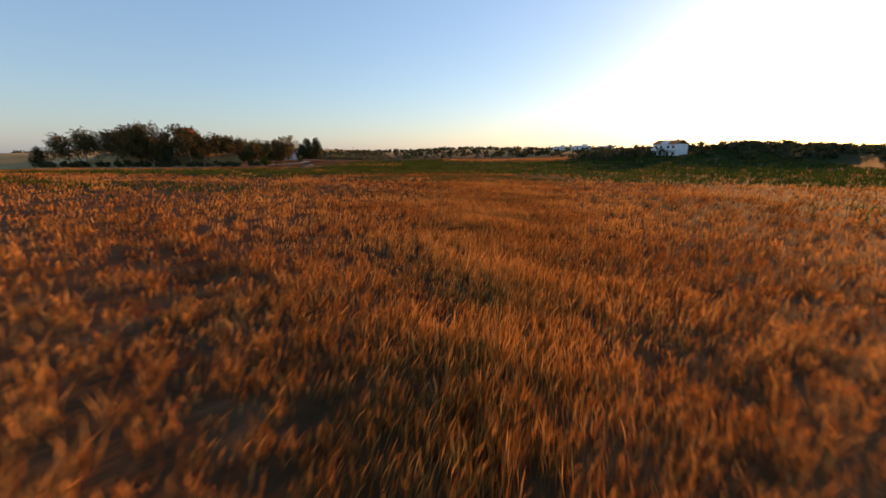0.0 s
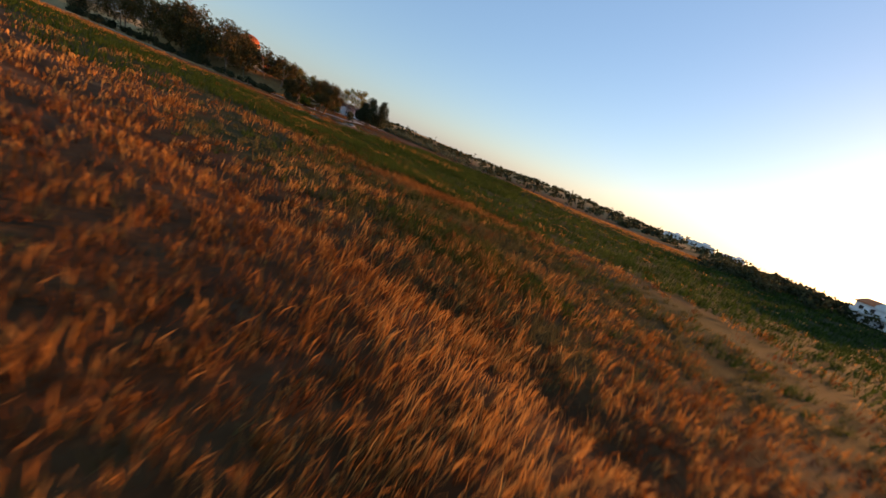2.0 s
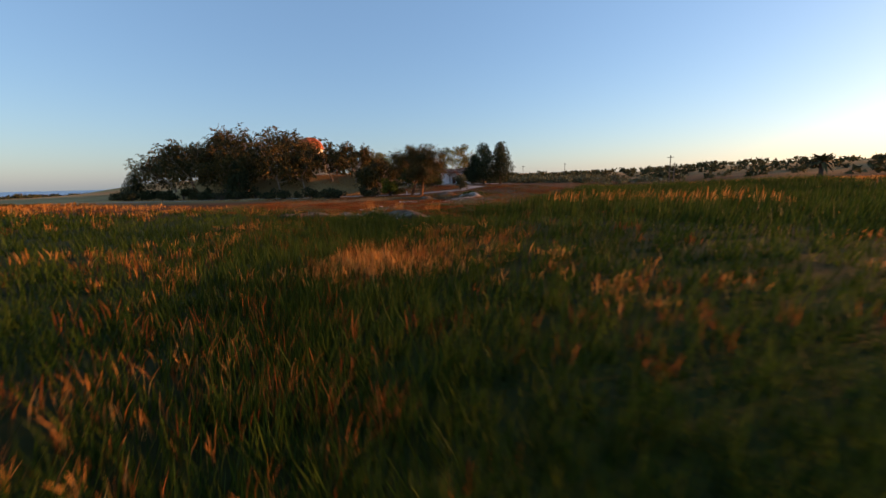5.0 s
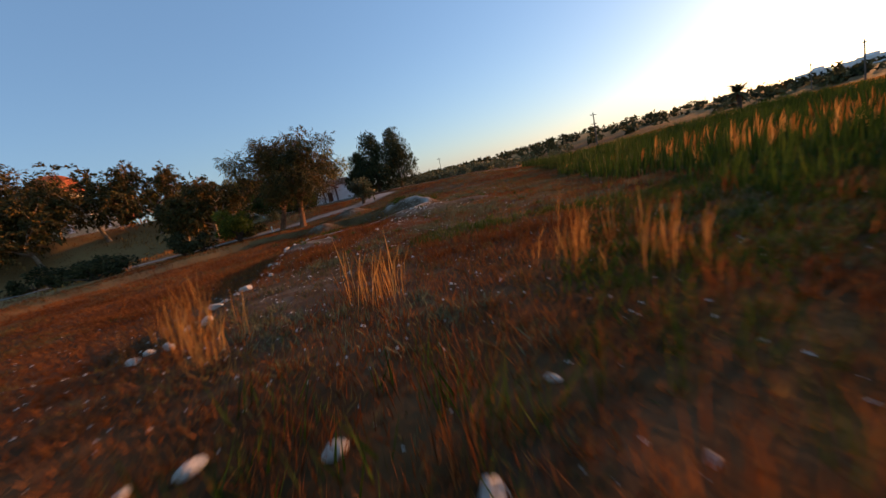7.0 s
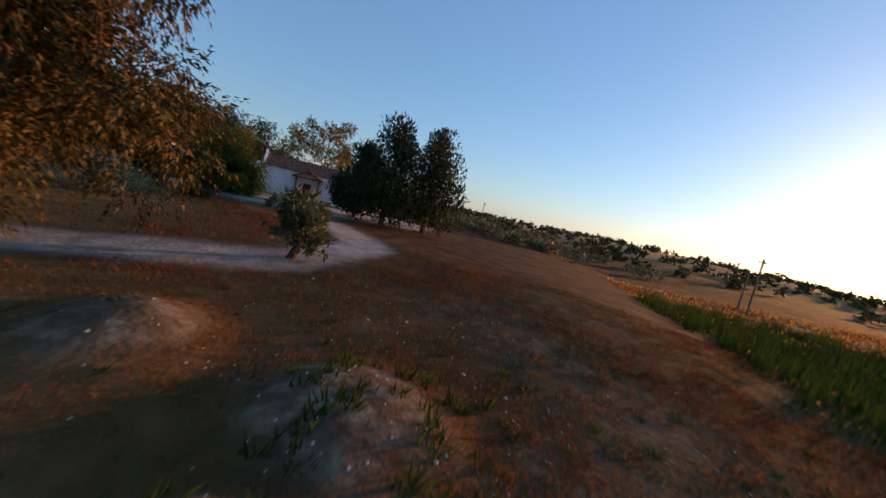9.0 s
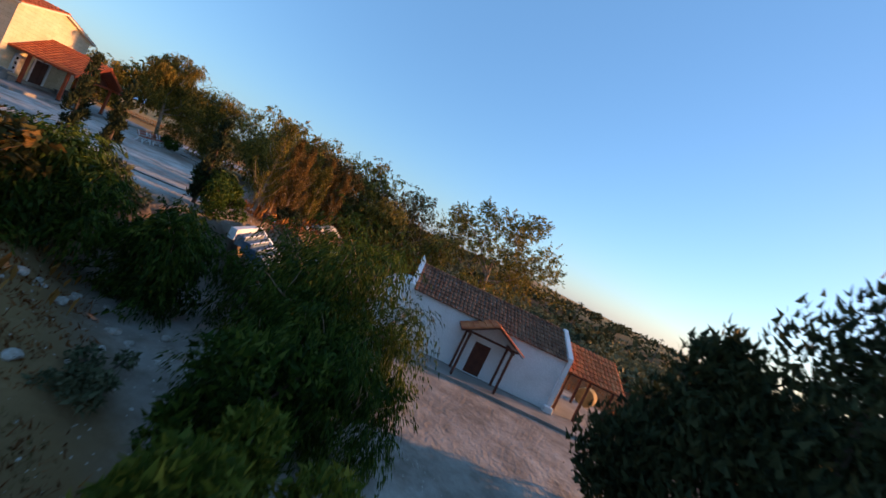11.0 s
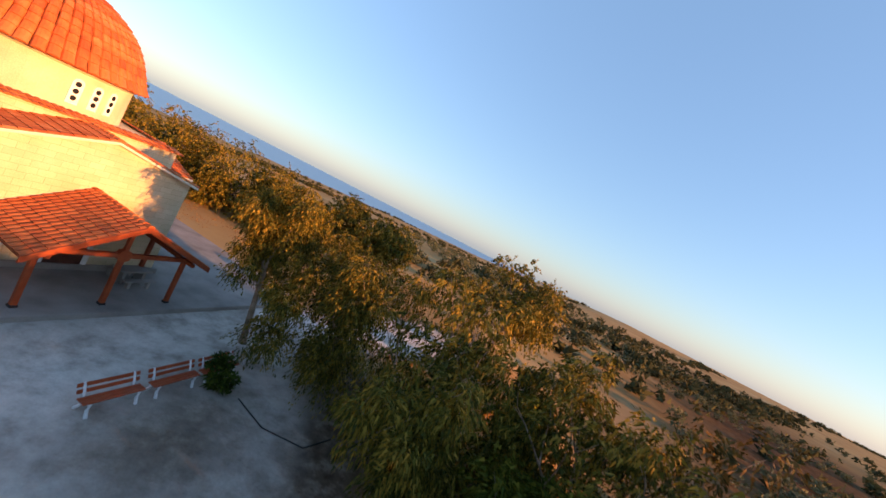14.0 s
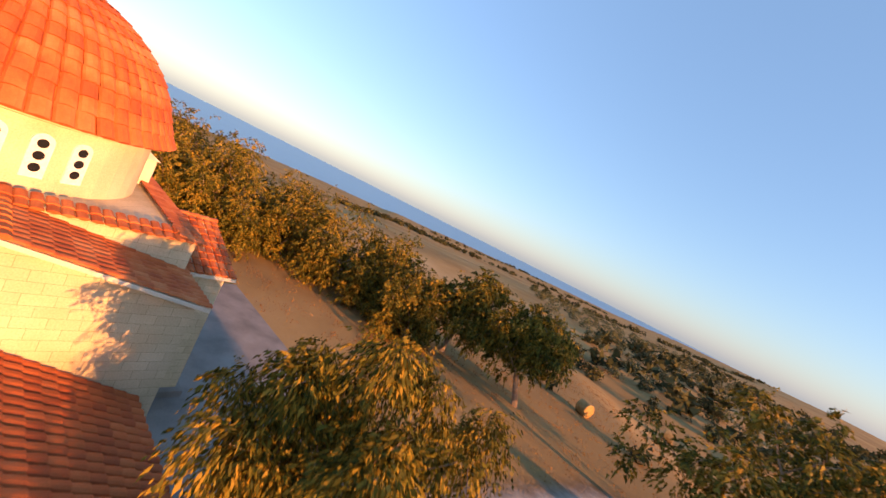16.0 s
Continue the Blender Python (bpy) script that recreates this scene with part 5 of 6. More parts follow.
palm(112, 352, 6.0, 2, "palm beside the far houses")

# far scrub: woods on the ridge, olive grove, hedges along the coast fields
def far_scrub(name, places, label, mat, seed, per=70, size=0.9):
    g = np.random.default_rng(seed)
    cs, rr = [], []
    for x, y, r in places:
        z = ground_at(x, y)
        for _ in range(3):
            cs.append((x + g.normal() * r * 0.45, y + g.normal() * r * 0.45, z + r * g.uniform(0.25, 0.75)))
            rr.append(r * g.uniform(0.4, 0.7))
    ob = leaves(name, cs, rr, len(places) * per, size, 0.0, mat, seed, None, wide=0.35)
    tagged(ob, label, "scrub", kind="stuff")


g = np.random.default_rng(77)
ridge = []
for _ in range(1500):
    a = radians(g.uniform(-72, 40))
    d = g.uniform(235, 520)
    x, y = -30 + d * math.sin(-a), 60 + d * math.cos(-a)
    if coast(x, y) < -60 or d > 260:
        ridge.append((x, y, g.uniform(1.2, 3.4)))
far_scrub("ridge_scrub", ridge, "dark scrub and low trees on the far ridge", M_SCRUB, 1, 24, 1.7)
east = []
for _ in range(420):
    d = g.uniform(0, 1)
    x, y = 70 + 150 * d + g.normal() * 6, 195 - 40 * d + g.normal() * 14
    east.append((x, y, g.uniform(1.2, 3.4)))
far_scrub("east_scrub", east, "dark trees round the white house", M_SCRUB, 2, 60, 1.1)
grove = []
for i in range(15):
    for j in range(17):
        x, y = -190 - i * 9 + j * 3 + g.normal() * 1.6, 262 + j * 8.5 + i * 3 + g.normal() * 1.6
        grove.append((x, y, g.uniform(1.5, 2.4)))
far_scrub("olive_grove", grove, "olive grove of round grey-green trees in rows", M_OLIVE, 3, 150, 0.5)
hedge = []
for k, (x0, y0, x1, y1) in enumerate(((-330, 300, -700, 900), (-480, 250, -900, 700), (-250, 420, -420, 900), (-620, 260, -1100, 640), (-230, 500, -300, 1200), (-180, 330, -230, 620), (-420, 180, -560, 330))):
    for _ in range(90):
        f = g.random()
        hedge.append((x0 + (x1 - x0) * f + g.normal() * 7, y0 + (y1 - y0) * f + g.normal() * 7, g.uniform(1.5, 4.0)))
far_scrub("hedge_scrub", hedge, "lines of dark bushes between dry coastal fields", M_SCRUB, 4, 45, 1.6)
behind = [(-176 + g.normal() * 16 - 30 * f, 262 + 60 * f + g.normal() * 9, g.uniform(1, 2.2)) for f in g.random(60)]
far_scrub("bank_scrub", behind, "scrub along the field edge", M_SCRUB, 5, 90, 0.6)
valley = [(-88 + g.normal() * 26, 290 + g.normal() * 26, g.uniform(1.4, 3.0)) for _ in range(260)]
valley = [p for p in valley if p[1] > 262]
far_scrub("valley_scrub", valley, "green trees in the valley beyond the chapel", M_OLIVE, 6, 110, 0.7)

# ---- grass ----
def tufts(name, x, y, mat, label, blades, tall, width, spread, seed, lean=0.35, ears=0.0):
    """Tufts of thin bent blades on the ground; one mesh of stuff."""
    g = np.random.default_rng(seed)
    n = len(x) * blades
    tx, ty = np.repeat(x, blades), np.repeat(y, blades)
    th = np.repeat(np.broadcast_to(tall, x.shape) * g.uniform(0.65, 1.3, len(x)), blades) * g.uniform(0.6, 1.15, n)
    sp = np.repeat(np.broadcast_to(spread, x.shape), blades)
    a = g.uniform(0, 2 * np.pi, n)
    r = sp * np.sqrt(g.random(n))
    bx, by = tx + np.cos(a) * r, ty + np.sin(a) * r
    bz = height(bx, by) - 0.03
    wind = np.array([0.25, 0.1])
    la = g.uniform(0, 2 * np.pi, n)
    k = lean * g.uniform(0.2, 1.2, n) * th
    dx, dy = np.cos(la) * k + wind[0] * th * 0.5, np.sin(la) * k + wind[1] * th * 0.5
    w = np.repeat(np.broadcast_to(width, x.shape), blades) * g.uniform(0.6, 1.4, n)
    sa = g.uniform(0, np.pi, n)
    root = np.stack([bx, by, bz], -1)
    side = np.stack([np.cos(sa) * w, np.sin(sa) * w, 0.6 * w], -1)
    tip = np.stack([bx + dx, by + dy, bz + th * (1 - 0.25 * (np.hypot(dx, dy) / th) ** 2)], -1)
    mid = root + (tip - root) * np.array([0.4, 0.4, 0.62])
    v = np.stack([root, mid + side, tip, mid - side] if ears else [root + side, tip, root - side], 1)
    ob = new(name, array_mesh(name, v.reshape(-1, 3), np.arange(n * v.shape[1]).reshape(v.shape[:2]), mat))
    return tagged(ob, label, "grass", kind="stuff")


FLIGHT = [(0, 4), (3, 14), (5.5, 42), (6, 66), (4, 84), (-12, 105), (-36, 119), (-49, 135), (-54, 144), (-58, 160)]


def scatter(seed, count, reach, far):
    """Places round the line of the field, thinning out sideways."""
    g = np.random.default_rng(seed)
    seg = np.array(FLIGHT, float)
    ln = np.hypot(*np.diff(seg, axis=0).T)
    s = g.uniform(0, ln.sum(), count)
    c = np.concatenate([[0], np.cumsum(ln)])
    i = np.clip(np.searchsorted(c, s) - 1, 0, len(ln) - 1)
    f = (s - c[i]) / ln[i]
    p = seg[i] + (seg[i + 1] - seg[i]) * f[:, None]
    a = g.uniform(0, 2 * np.pi, count)
    r = np.where(g.random(count) < 0.55, np.abs(g.normal(0, reach, count)), g.uniform(0, far, count))
    x, y = p[:, 0] + np.cos(a) * r, p[:, 1] + np.sin(a) * r
    return x, y, to_line(x, y, FLIGHT), g


def sown(seed, count, reach, far, keep):
    x, y, d, g = scatter(seed, count, reach, far)
    ok = (g.random(count) < keep(x, y)) & (bare_at(x, y) < 0.55 * g.random(count) + 0.35)
    return x[ok], y[ok], d[ok]


drybase = lambda x, y: (1 - green_at(x, y)) * (1 - 0.55 * (y > 72) * (y < 101) * (wave(x, y, 5, 8) > -0.1)) * (1 - smooth(138, 143, y + 0.25 * (x + 50)))
browner = lambda x, y: smooth(46, 56, y) * (1 - smooth(70, 77, y + 0.2 * x))
dryland = lambda x, y: drybase(x, y) * (1 - 0.6 * browner(x, y))
rustland = lambda x, y: np.clip((green_at(x, y) > 0.02) * 0.12 * (wave(x, y, 6, 7) > 0.1) + 0.5 * np.exp(-(((x + 40) / 2.6) ** 2 + ((y - 127.3) / 3.6) ** 2)) + 0.5 * np.exp(-(((x + 4) / 24) ** 2 + ((y - 93 - 0.1 * x) / 3) ** 2)), 0, 1)
x, y, d = sown(1, 60000, 6, 34, dryland)
tufts("dry_grass", x, y, M_STRAW, "tall dry golden wild oats", 9, 0.58 * (1 + 0.3 * wave(x, y, 2.2, 5)), 0.010 + 0.0008 * d, 0.2 + 0.012 * d, 1, 0.4, ears=1)
x, y, d = sown(2, 24000, 9, 34, lambda x, y: drybase(x, y) * np.clip(0.45 + 0.9 * wave(x, y, 4, 2) + 0.5 * browner(x, y), 0, 1))
tufts("dry_grass", x, y, M_RUST, "rust-brown dry weeds among the oats", 9, 0.46, 0.011 + 0.0008 * d, 0.24 + 0.01 * d, 2, 0.5)
x, y, d = sown(3, 52000, 7, 36, lambda x, y: green_at(x, y) * (y > 96))
tufts("green_grass", x, y, M_GREEN, "lush dark green reed grass", 8, 0.7, 0.013 + 0.0009 * d, 0.24 + 0.012 * d, 3, 0.5)
x, y, d = sown(4, 24000, 7, 30, rustland)
tufts("dry_grass", x, y, M_RUST, "patches of rust-brown grass in the green", 9, 0.66, 0.009 + 0.0007 * d, 0.22 + 0.01 * d, 4, 0.4, ears=1)
x, y, d = sown(5, 26000, 8, 22, lambda x, y: np.clip(green_at(x, y) * (y <= 96) * 1.3, 0, 1))
tufts("green_grass", x, y, M_OLGRASS, "grey-green thistles and weeds", 12, 0.5, 0.011 + 0.0006 * d, 0.26, 5, 0.6)
x, y, d = sown(6, 34000, 6, 20, lambda x, y: (y > 72) * (y < 100) * np.clip(0.3 + 1.4 * wave(x, y, 5, 8), 0, 1))
tufts("green_grass", x, y, M_GREEN, "green grass among the weeds", 11, 0.55, 0.012 + 0.0007 * d, 0.26, 6, 0.5)

# farther growth in larger clumps
g = np.random.default_rng(21)
x, y = g.uniform(-190, 130, 52000), g.uniform(-10, 250, 52000)
d = to_line(x, y, FLIGHT)
ok = (d > 24) & ((coast(x, y) < 5) | (y < 150)) & (bare_at(x, y) < 0.4) & ((y < 144) | (x > -46) | (x < -95))
x, y, d = x[ok], y[ok], d[ok]
gr = green_at(x, y)
pick = g.random(len(x)) < gr
w = np.clip(0.02 + 0.0008 * d, 0, 0.09)
tufts("green_grass", x[pick], y[pick], M_GREEN, "belt of green reeds across the field", 6, 0.85, w[pick], 0.8, 22, 0.4)
dry = ~pick
tufts("dry_grass", x[dry], y[dry], M_STRAW, "dry grass of the wide field", 5, 0.5, w[dry], 0.8, 23, 0.4, ears=1)

# reed bank right of the track, with pale plumes
g = np.random.default_rng(31)
x, y = g.uniform(-58, 0, 7800), g.uniform(148, 232, 7800)
ok = (x > -52 + 0.12 * (190 - y)) & (green_at(x, y) > 0.2)
tufts("reeds", x[ok], y[ok], M_GREEN, "tall green reeds along the track", 7, 1.35, np.full(ok.sum(), 0.036), 0.45, 31, 0.3)
x, y = g.uniform(-44, -18, 220), g.uniform(164, 184, 220)
tufts("reed_plumes", x, y, M_STRAW, "pale reed plumes", 3, 1.6, np.full(220, 0.04), 0.25, 32, 0.2, ears=1)

# sparse dry growth on the stony ground near the mounds
g = np.random.default_rng(41)
x, y = g.uniform(-92, -44, 34000), g.uniform(142, 210, 34000)
ok = (bare_at(x, y) < g.uniform(0.15, 0.75, len(x))) & (to_line(x, y, ROAD) > 2.2)
x, y = x[ok], y[ok]
near = wave(x, y, 4, 9) + g.normal(0, 0.35, len(x)) + 0.5 * inside(x, y, HOLLOW, 1.0)
top = near > 0.1
tufts("dry_grass", x[top], y[top], M_RUST, "short rust-brown grass on stony ground", 14, 0.21, np.full(top.sum(), 0.012), 0.42, 42, 0.9)
mid = (near <= 0.1) & (near > -0.4)
tufts("dry_grass", x[mid], y[mid], M_OLGRASS, "short faded grass on stony ground", 12, 0.2, np.full(mid.sum(), 0.011), 0.4, 43, 0.7)
low = (near <= -0.4) & (g.random(len(x)) < 0.5)
tufts("green_weeds", x[low], y[low], M_OLGRASS, "low grey-green weeds on stony ground", 10, 0.18, np.full(low.sum(), 0.011), 0.26, 44, 0.9)
for i, (x0, y0, tall) in enumerate(((-61.5, 152.5, 1.1), (-63.2, 153.8, 1.2), (-60.2, 151.3, 1.0), (-57.2, 153, 1.2), (-53.2, 153.5, 1.3), (-52.2, 152, 1.1), (-65.4, 182.5, 0.9))):
    xs, ys = x0 + g.normal(0, 0.4, 12), y0 + g.normal(0, 0.4, 12)
    tufts("tall_grass_clump", xs, ys, M_STRAW, "clump of tall dry grass with feathery heads", 6, tall, np.full(12, 0.009), 0.12, 50 + i, 0.25, ears=1)
x, y = g.uniform(-59, -40, 3600), g.uniform(143, 162, 3600)
open_soil = bare_at(x, y) < 0.6
x, y = x[open_soil], y[open_soil]
ok = wave(x, y, 3.2, 6) + 0.08 * (x + 52) > 0.0
tufts("green_weeds", x[ok], y[ok], M_GREEN, "green weeds over the stony rise", 9, 0.34, np.full(ok.sum(), 0.016), 0.3, 60, 0.7)
tufts("dry_grass", x[~ok], y[~ok], M_RUST, "brown weeds over the stony rise", 10, 0.3, np.full((~ok).sum(), 0.009), 0.3, 65, 0.7)
x, y = g.uniform(-66, -60, 60), g.uniform(186, 193, 60)
tufts("green_weeds", x, y, M_GREEN, "green weeds behind the mound", 14, 0.45, np.full(60, 0.03), 0.3, 61, 0.6)
x, y = -70 + g.normal(0, 1.2, 90), 178 + g.normal(0, 1.4, 90)
tufts("green_weeds", x, y, M_GREEN, "patch of green weeds beside the mound", 14, 0.4, np.full(90, 0.03), 0.3, 62, 0.6)
# low tussocks in drifts over the stony ground
x, y = g.uniform(-62, -40, 2600), g.uniform(150, 206, 2600)
ok = (wave(x, y, 2.6, 3) > -0.1) & (bare_at(x, y) < 0.6)
x, y = x[ok], y[ok]
sort = wave(x, y, 3.4, 1) + g.normal(0, 0.3, len(x))
tufts("dry_grass", x[sort > 0.05], y[sort > 0.05], M_RUST, "rust-brown tussocks on stony ground", 26, 0.26, np.full((sort > 0.05).sum(), 0.015), 0.42, 68, 0.9)
tufts("green_weeds", x[sort <= 0.05], y[sort <= 0.05], M_OLIVE, "grey-green tussocks on stony ground", 26, 0.28, np.full((sort <= 0.05).sum(), 0.015), 0.36, 69, 0.9)
# litter on the banks beside the stairs and under the pepper trees
x = np.concatenate([g.uniform(-106, -100.5, 500), g.uniform(-103, -84, 900)])
y = np.concatenate([g.uniform(220.8, 231, 500), g.uniform(204, 214, 900)])
ok = (to_line(x, y, ROAD) > 2.5) & (height(x, y) > 0.9)
tufts("dry_grass", x[ok], y[ok], M_RUST, "leaf litter and dry weeds on the cut bank", 12, 0.2, np.full(ok.sum(), 0.024), 0.35, 70, 1.1)
# bright green plants low on the stony ground, and weeds over the dusty bowl
x, y = g.uniform(-72, -50, 150), g.uniform(158, 196, 150)
tufts("green_weeds", x, y, M_PEP, "small bright green plants on stony ground", 26, 0.22, np.full(150, 0.022), 0.17, 66, 0.8)
x, y = g.uniform(-74, -62, 1000), g.uniform(160, 182, 1000)
ok = bare_at(x, y) < 0.5
tufts("dry_grass", x[ok], y[ok], M_RUST, "matted rust-brown weeds in the hollow", 24, 0.32, np.full(ok.sum(), 0.013), 0.5, 67, 0.8)
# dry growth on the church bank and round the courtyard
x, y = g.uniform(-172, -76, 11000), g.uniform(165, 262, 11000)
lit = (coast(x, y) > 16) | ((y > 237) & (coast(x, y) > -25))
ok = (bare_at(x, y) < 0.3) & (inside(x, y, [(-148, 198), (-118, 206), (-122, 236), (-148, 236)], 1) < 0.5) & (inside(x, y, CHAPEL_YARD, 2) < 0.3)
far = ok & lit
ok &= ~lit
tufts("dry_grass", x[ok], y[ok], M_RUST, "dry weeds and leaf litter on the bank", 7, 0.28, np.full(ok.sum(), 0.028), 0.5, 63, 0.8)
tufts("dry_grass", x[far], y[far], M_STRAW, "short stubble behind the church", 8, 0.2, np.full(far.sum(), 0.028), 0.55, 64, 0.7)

# ---- stones ----
def rock_mesh(seed, mat=None):
    rnd = random.Random(seed)
    bm = bmesh.new()
    bmesh.ops.create_icosphere(bm, subdivisions=2, radius=1.0)
    cuts = [(Vector((rnd.uniform(-1, 1), rnd.uniform(-1, 1), rnd.uniform(-0.6, 1))).normalized(), rnd.uniform(0.55, 0.9)) for _ in range(9)]
    for v in bm.verts:
        for n, lim in cuts:
            k = v.co.dot(n)
            if k > lim:
                v.co -= n * (k - lim)
        v.co *= 1 + 0.06 * noise.noise(v.co * 2.5 + Vector((seed, 0, 0)))
        v.co.z *= 0.7
    me = bpy.data.meshes.new("stone")
    bm.to_mesh(me)
    bm.free()
    me.materials.append(mat or M_ROCK)
    return me


ROCKS = [rock_mesh(s) for s in range(6)]


def stone(x, y, r, k, label, group):
    ob = new("stone", ROCKS[k % 6])
    rnd = random.Random(k)
    ob.matrix_basis = pose(x, y, ground_at(x, y) + r * 0.25, rnd.uniform(-12, 12), rnd.uniform(-12, 12), rnd.uniform(0, 360)) @ Matrix.Diagonal((r * rnd.uniform(0.9, 1.5), r, r * rnd.uniform(0.8, 1.1), 1))
    tagged(ob, label, "stone", group)


rs = random.Random(4)
for k in range(46):
    f = k / 45
    x = -62.5 - 4.2 * f * (1 if f < 0.5 else 1) - 4.5 * f * f + (2.6 * max(0, f - 0.7) / 0.3) + rs.gauss(0, 0.45)
    y = 151.8 + 22 * f + rs.gauss(0, 0.4)
    stone(x, y, rs.uniform(0.07, 0.2) * (1.0 if k % 4 else 1.3), k, "pale limestone block in the stone row along the track", "stone row")
for k in range(34):
    f = k / 33
    x, y = -103.2 - 2.6 * f + rs.gauss(0, 0.7), 222.4 + 9.5 * f + rs.gauss(0, 0.6)
    stone(x, y, rs.uniform(0.08, 0.24), 160 + k, "rough pale limestone block on the cut bank", "rocks on the bank")
for k in range(60):
    x, y = rs.uniform(-106, -92), rs.uniform(206.5, 214)
    stone(x, y, rs.uniform(0.07, 0.22), 200 + k, "pale stone on the stony bank", "stones on the bank")
for k in range(60):
    x, y = -60.6 + rs.gauss(0, 1.0), 174.5 + rs.gauss(0, 2.6)
    stone(x, y, rs.uniform(0.03, 0.1), 300 + k, "small pale stone in the gravel beside the berm", "gravel stones")
for k in range(70):
    x, y = -63.2 + rs.gauss(0, 1.3), 183.6 + rs.gauss(0, 1.6)
    stone(x, y, rs.uniform(0.025, 0.08), 400 + k, "small pale stone on the face of the berm", "stones on the berm")
for k in range(26):
    x, y = -63 + rs.gauss(0, 4.5), 179 + rs.gauss(0, 6)
    stone(x, y, rs.uniform(0.05, 0.16), 60 + k, "small pale stone on the dusty ground", "loose stones")
for k in range(14):
    x, y = -54.5 + rs.gauss(0, 2.2), 147.5 + rs.gauss(0, 1.2)
    stone(x, y, rs.uniform(0.05, 0.16), 100 + k, "pale stone half buried in the mound", "mound stones")
for k, (x, y, r) in enumerate(((-103.6, 233.4, 1.1), (-102.2, 234.8, 0.9), (-101, 236, 0.7), (-105.4, 230.6, 0.8), (-104.9, 228.8, 0.5))):
    stone(x, y, r, 130 + k, "pale rock outcrop beside the plaza wall", "outcrop beside the plaza")
g = np.random.default_rng(71)
n = 1500
px = np.concatenate([g.uniform(-103, -84, n), g.normal(-62, 6, n), g.uniform(-112, -100, n), g.normal(-58, 6, n)])
py = np.concatenate([g.uniform(203, 219, n), g.uniform(150, 200, n), g.uniform(210, 232, n), g.normal(160, 9, n)])
pr = g.uniform(0.012, 0.05, 4 * n) * np.where(g.random(4 * n) < 0.05, 2.0, 1.0)
pz, pa = height(px, py), g.uniform(0, 6.28, 4 * n)
pc, ps = np.cos(pa) * pr, np.sin(pa) * pr
ring4 = [np.stack([px + u, py + v, pz - 0.01], -1) for u, v in ((pc, ps), (-ps, pc), (-pc * 1.3, -ps * 1.3), (ps, -pc))]
pv = np.stack(ring4 + [np.stack([px, py, pz + pr * 0.8], -1)], 1).reshape(-1, 3)
pf = (np.arange(4 * n)[:, None, None] * 5 + np.array([[0, 1, 4], [1, 2, 4], [2, 3, 4], [3, 0, 4]])[None]).reshape(-1, 3)
tagged(new("pebbles", array_mesh("pebbles", pv, pf, M_ROCK)), "scattered pale pebbles on bare earth", "gravel", kind="stuff")

# ---- houses, poles, bales, hoses ----
def white_house():
    t = thing("house", pose(97, 171, ground_at(97, 171) - 0.4, 0, 0, -68) @ Matrix.Scale(0.82, 4), "white two-storey house with orange tile roof", "house")
    part("wall", Build().box(-7, -4, -1, 7, 4, 6.2), M_WHITE, t)
    for s in (-1, 1):
        e0, e1, r0, r1 = Vector((-7.4, s * 4.5, 6.0)), Vector((7.4, s * 4.5, 6.0)), Vector((-7.4, 0, 7.9)), Vector((7.4, 0, 7.9))
        h = Vector((0, 0, 0.15))
        part("roof", Build().add([e0, e1, r1, r0, e0 + h, e1 + h, r1 + h, r0 + h], [(0, 1, 2, 3), (7, 6, 5, 4), (0, 4, 5, 1), (1, 5, 6, 2), (3, 2, 6, 7), (0, 3, 7, 4)]), M_TILE, t)
    part("gable", Build().add([(-1.8, -4.6, 5.5), (1.8, -4.6, 5.5), (1.8, -4.6, 6.6), (0, -4.6, 8.0), (-1.8, -4.6, 6.6), (-1.8, -1, 5.5), (1.8, -1, 5.5), (1.8, -1, 6.6), (0, -1, 8.0), (-1.8, -1, 6.6)],
                              [(4, 3, 2, 1, 0), (0, 1, 6, 5), (1, 2, 7, 6), (2, 3, 8, 7), (3, 4, 9, 8), (4, 0, 5, 9)]), M_WHITE, t)
    part("balcony", Build().box(-7, -5.2, 2.9, 7, -4.0, 3.1).box(-7, -5.2, 3.1, 7, -5.05, 4.0), M_WHITE, t)
    for x in (-5, -2, 2, 5):
        for z in (0.6, 3.9):
            w = part("window", Build().box(x - 0.6, -4.03, z, x + 0.6, -4.0, z + 1.3), M_HOLE, t)
            part("frame", Build().box(x - 0.7, -4.05, z - 0.1, x + 0.7, -4.0, z - 0.005), M_TRIMW, w)
    part("chimney", Build().box(3, 0.5, 7, 3.7, 1.2, 8.8, c=0.05), M_WHITE, t)


def flat_house(x, y, w, h, turn):
    t = thing("house", pose(x, y, ground_at(x, y) - 0.2, 0, 0, turn), "low white flat-roofed house on the ridge", "house", "houses on the ridge")
    part("wall", Build().box(-w / 2, -4, -1, w / 2, 4, h), M_WHITE, t)
    part("parapet", Build().box(-w / 2 - 0.1, -4.1, h, w / 2 + 0.1, -3.9, h + 0.5).box(w * 0.15, -2, h, w * 0.35, 2, h + 1.8, c=0.03), M_WHITE, t)
    for k in range(3):
        part("window", Build().box(-w * 0.35 + k * w * 0.3, -4.03, 1, -w * 0.35 + k * w * 0.3 + 1.2, -4.0, 2.3), M_HOLE, t)


def pole(x, y, h, arm=True):
    t = thing("utility_pole", pose(x, y, ground_at(x, y) - 0.2, 0, 0, 30), "thin wooden utility pole on the skyline", "pole", "utility poles")
    part("shaft", Build().tube([(0, 0, 0), (0, 0, h)], [0.16, 0.11], 8), M_POLE, t)
    if arm:
        part("crossarm", Build().box(-0.9, -0.06, h - 0.6, 0.9, 0.06, h - 0.45), M_POLE, t)


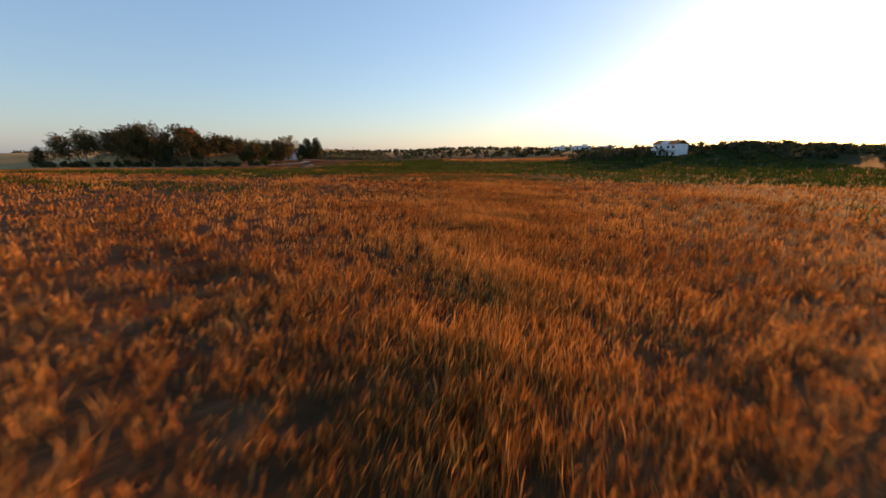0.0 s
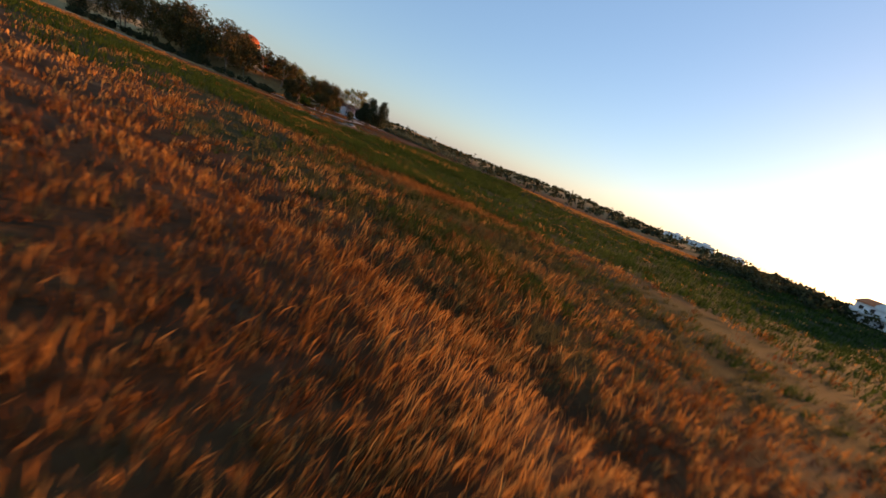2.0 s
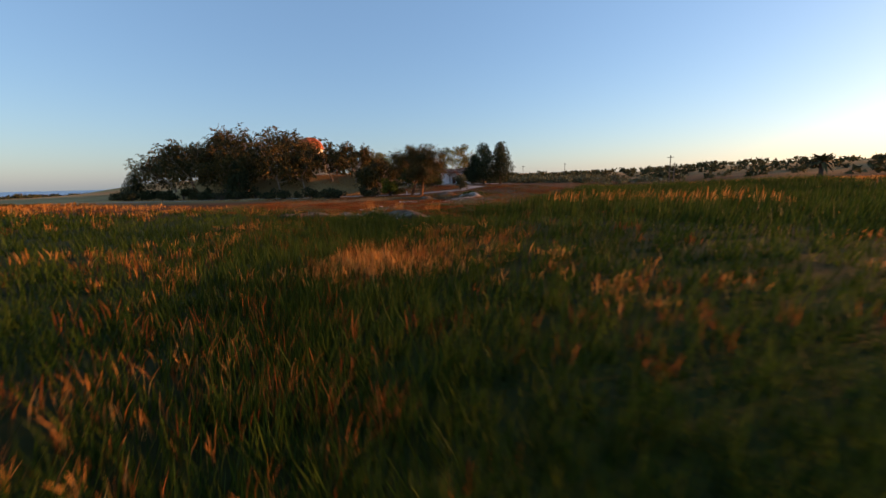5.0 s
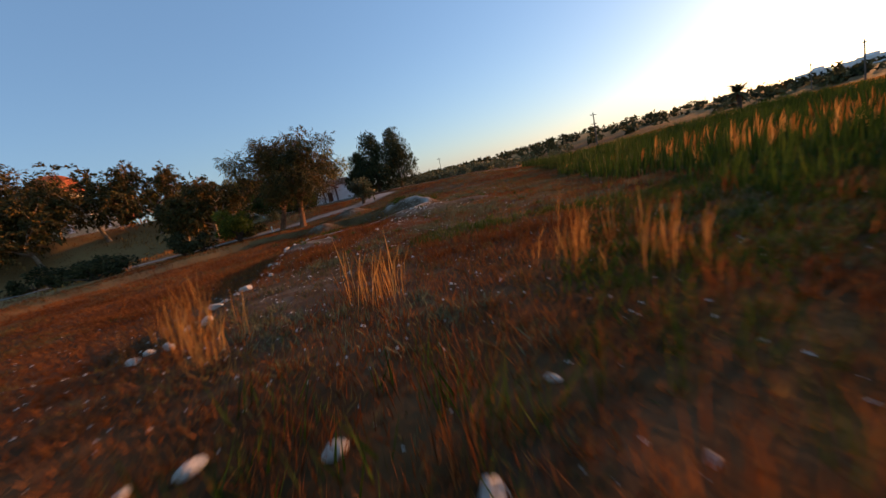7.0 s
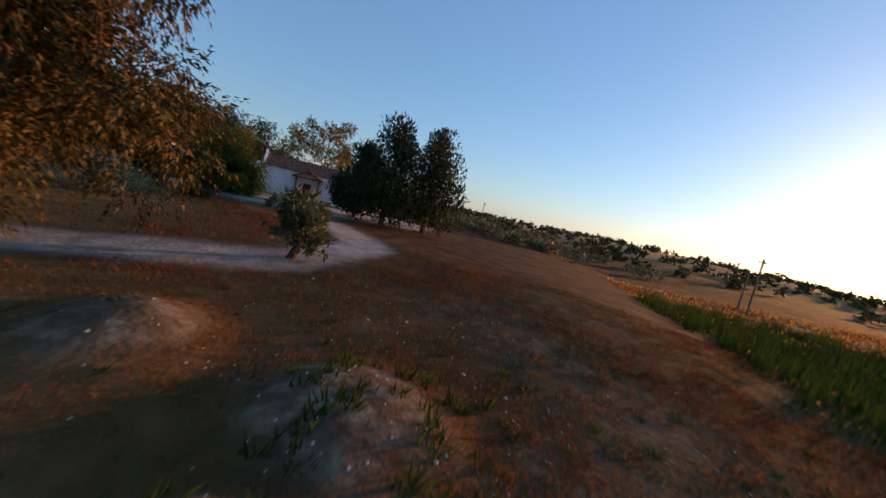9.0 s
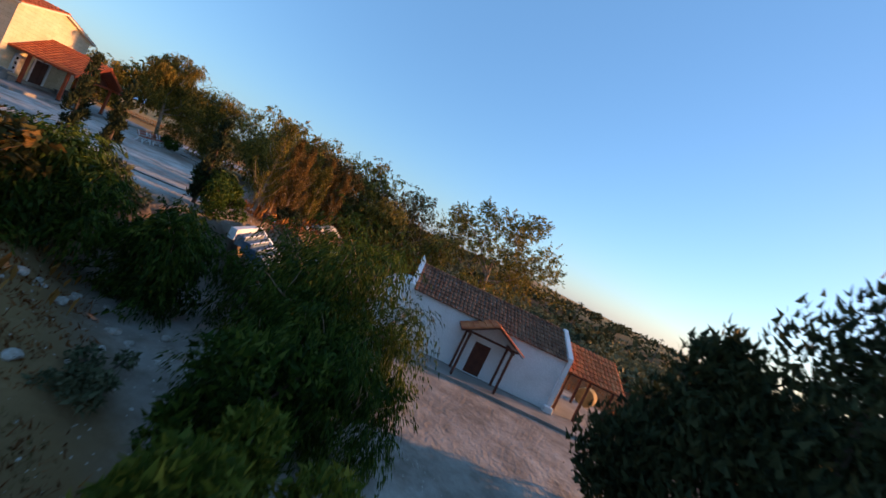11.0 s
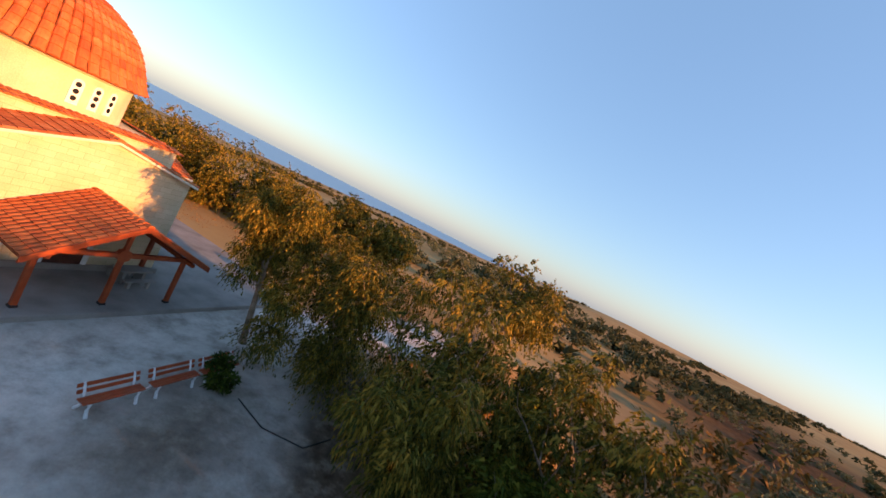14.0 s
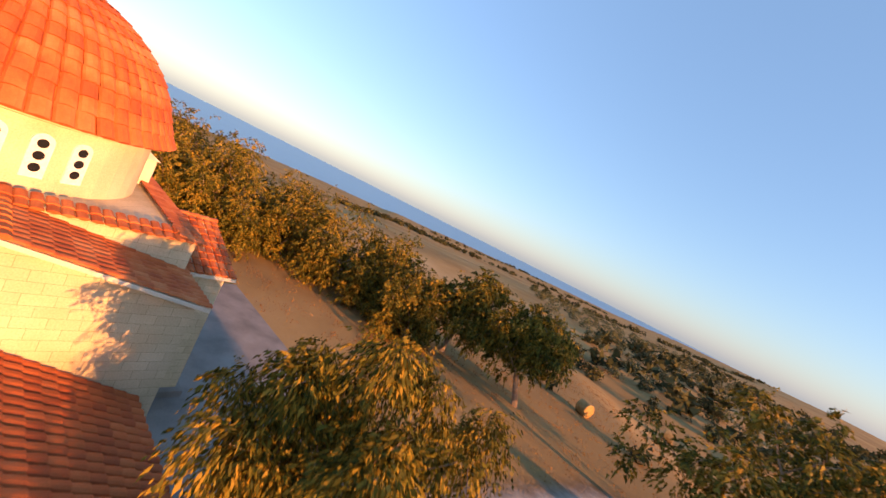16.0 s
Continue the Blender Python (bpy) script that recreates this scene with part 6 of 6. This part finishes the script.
def hay_bale(x, y, turn, r=0.75):
    t = thing("hay_bale", pose(x, y, ground_at(x, y) + r * 0.93, 0, 0, turn), "round golden hay bale on stubble", "hay bale", "round hay bales")
    n = 24
    prof = [(-0.6, r * 0.93), (-0.55, r * 0.99), (-0.2, r), (0.2, r * 0.99), (0.55, r * 0.98), (0.6, r * 0.92)]
    vs = [(px, rr * math.cos(2 * math.pi * i / n), rr * math.sin(2 * math.pi * i / n)) for px, rr in prof for i in range(n)]
    fs = [(k * n + i, k * n + (i + 1) % n, (k + 1) * n + (i + 1) % n, (k + 1) * n + i) for k in range(5) for i in range(n)] + [tuple(range(n - 1, -1, -1)), tuple(range(5 * n, 6 * n))]
    part("roll", Build().add(vs, fs), M_HAY, t)


white_house()
flat_house(120, 350, 16, 3.2, 10)
flat_house(140, 345, 12, 3.0, -15)
flat_house(104, 356, 10, 2.8, 5)
for x, y, h in ((-27.8, 241.5, 8.4), (-26.6, 246, 6.5), (-95.5, 325, 9), (-73.5, 326, 9), (45.5, 279, 8), (19.5, 232, 8)):
    pole(x, y, h)
for x, y, a in ((-156.8, 250.0, 20), (-165.6, 268.4, 50), (-82.8, 240.2, 80), (-128, 262, 10)):
    hay_bale(x, y, a)


def hose(pts, label):
    b = Build()
    fine = []
    for i in range(len(pts) - 1):
        for k in range(5):
            f = k / 5
            x, y = pts[i][0] * (1 - f) + pts[i + 1][0] * f, pts[i][1] * (1 - f) + pts[i + 1][1] * f
            fine.append((x, y, ground_at(x, y) + 0.03))
    b.tube(fine, [0.025] * len(fine), 6)
    tagged(part("irrigation_hose", b, M_PIPE), label, "hose")


hose([(-101.8, 220.2), (-103.0, 219.0), (-103.6, 217.2), (-105.4, 215.2), (-106.4, 213)], "thin black irrigation hose on the gravel")
hose([(-123.0, 226.6), (-121.4, 227.6), (-120.6, 229.2), (-121.6, 230.8)], "thin black irrigation hose among leaf litter")
for k, (x, y) in enumerate(((-82.1, 191.3), (-125.8, 226.6))):
    t = thing("marker_post", pose(x, y, ground_at(x, y)), "short white marker post", "post")
    part("shaft", Build().box(-0.06, -0.06, -0.1, 0.06, 0.06, 0.8, c=0.015), M_WHITE, t)
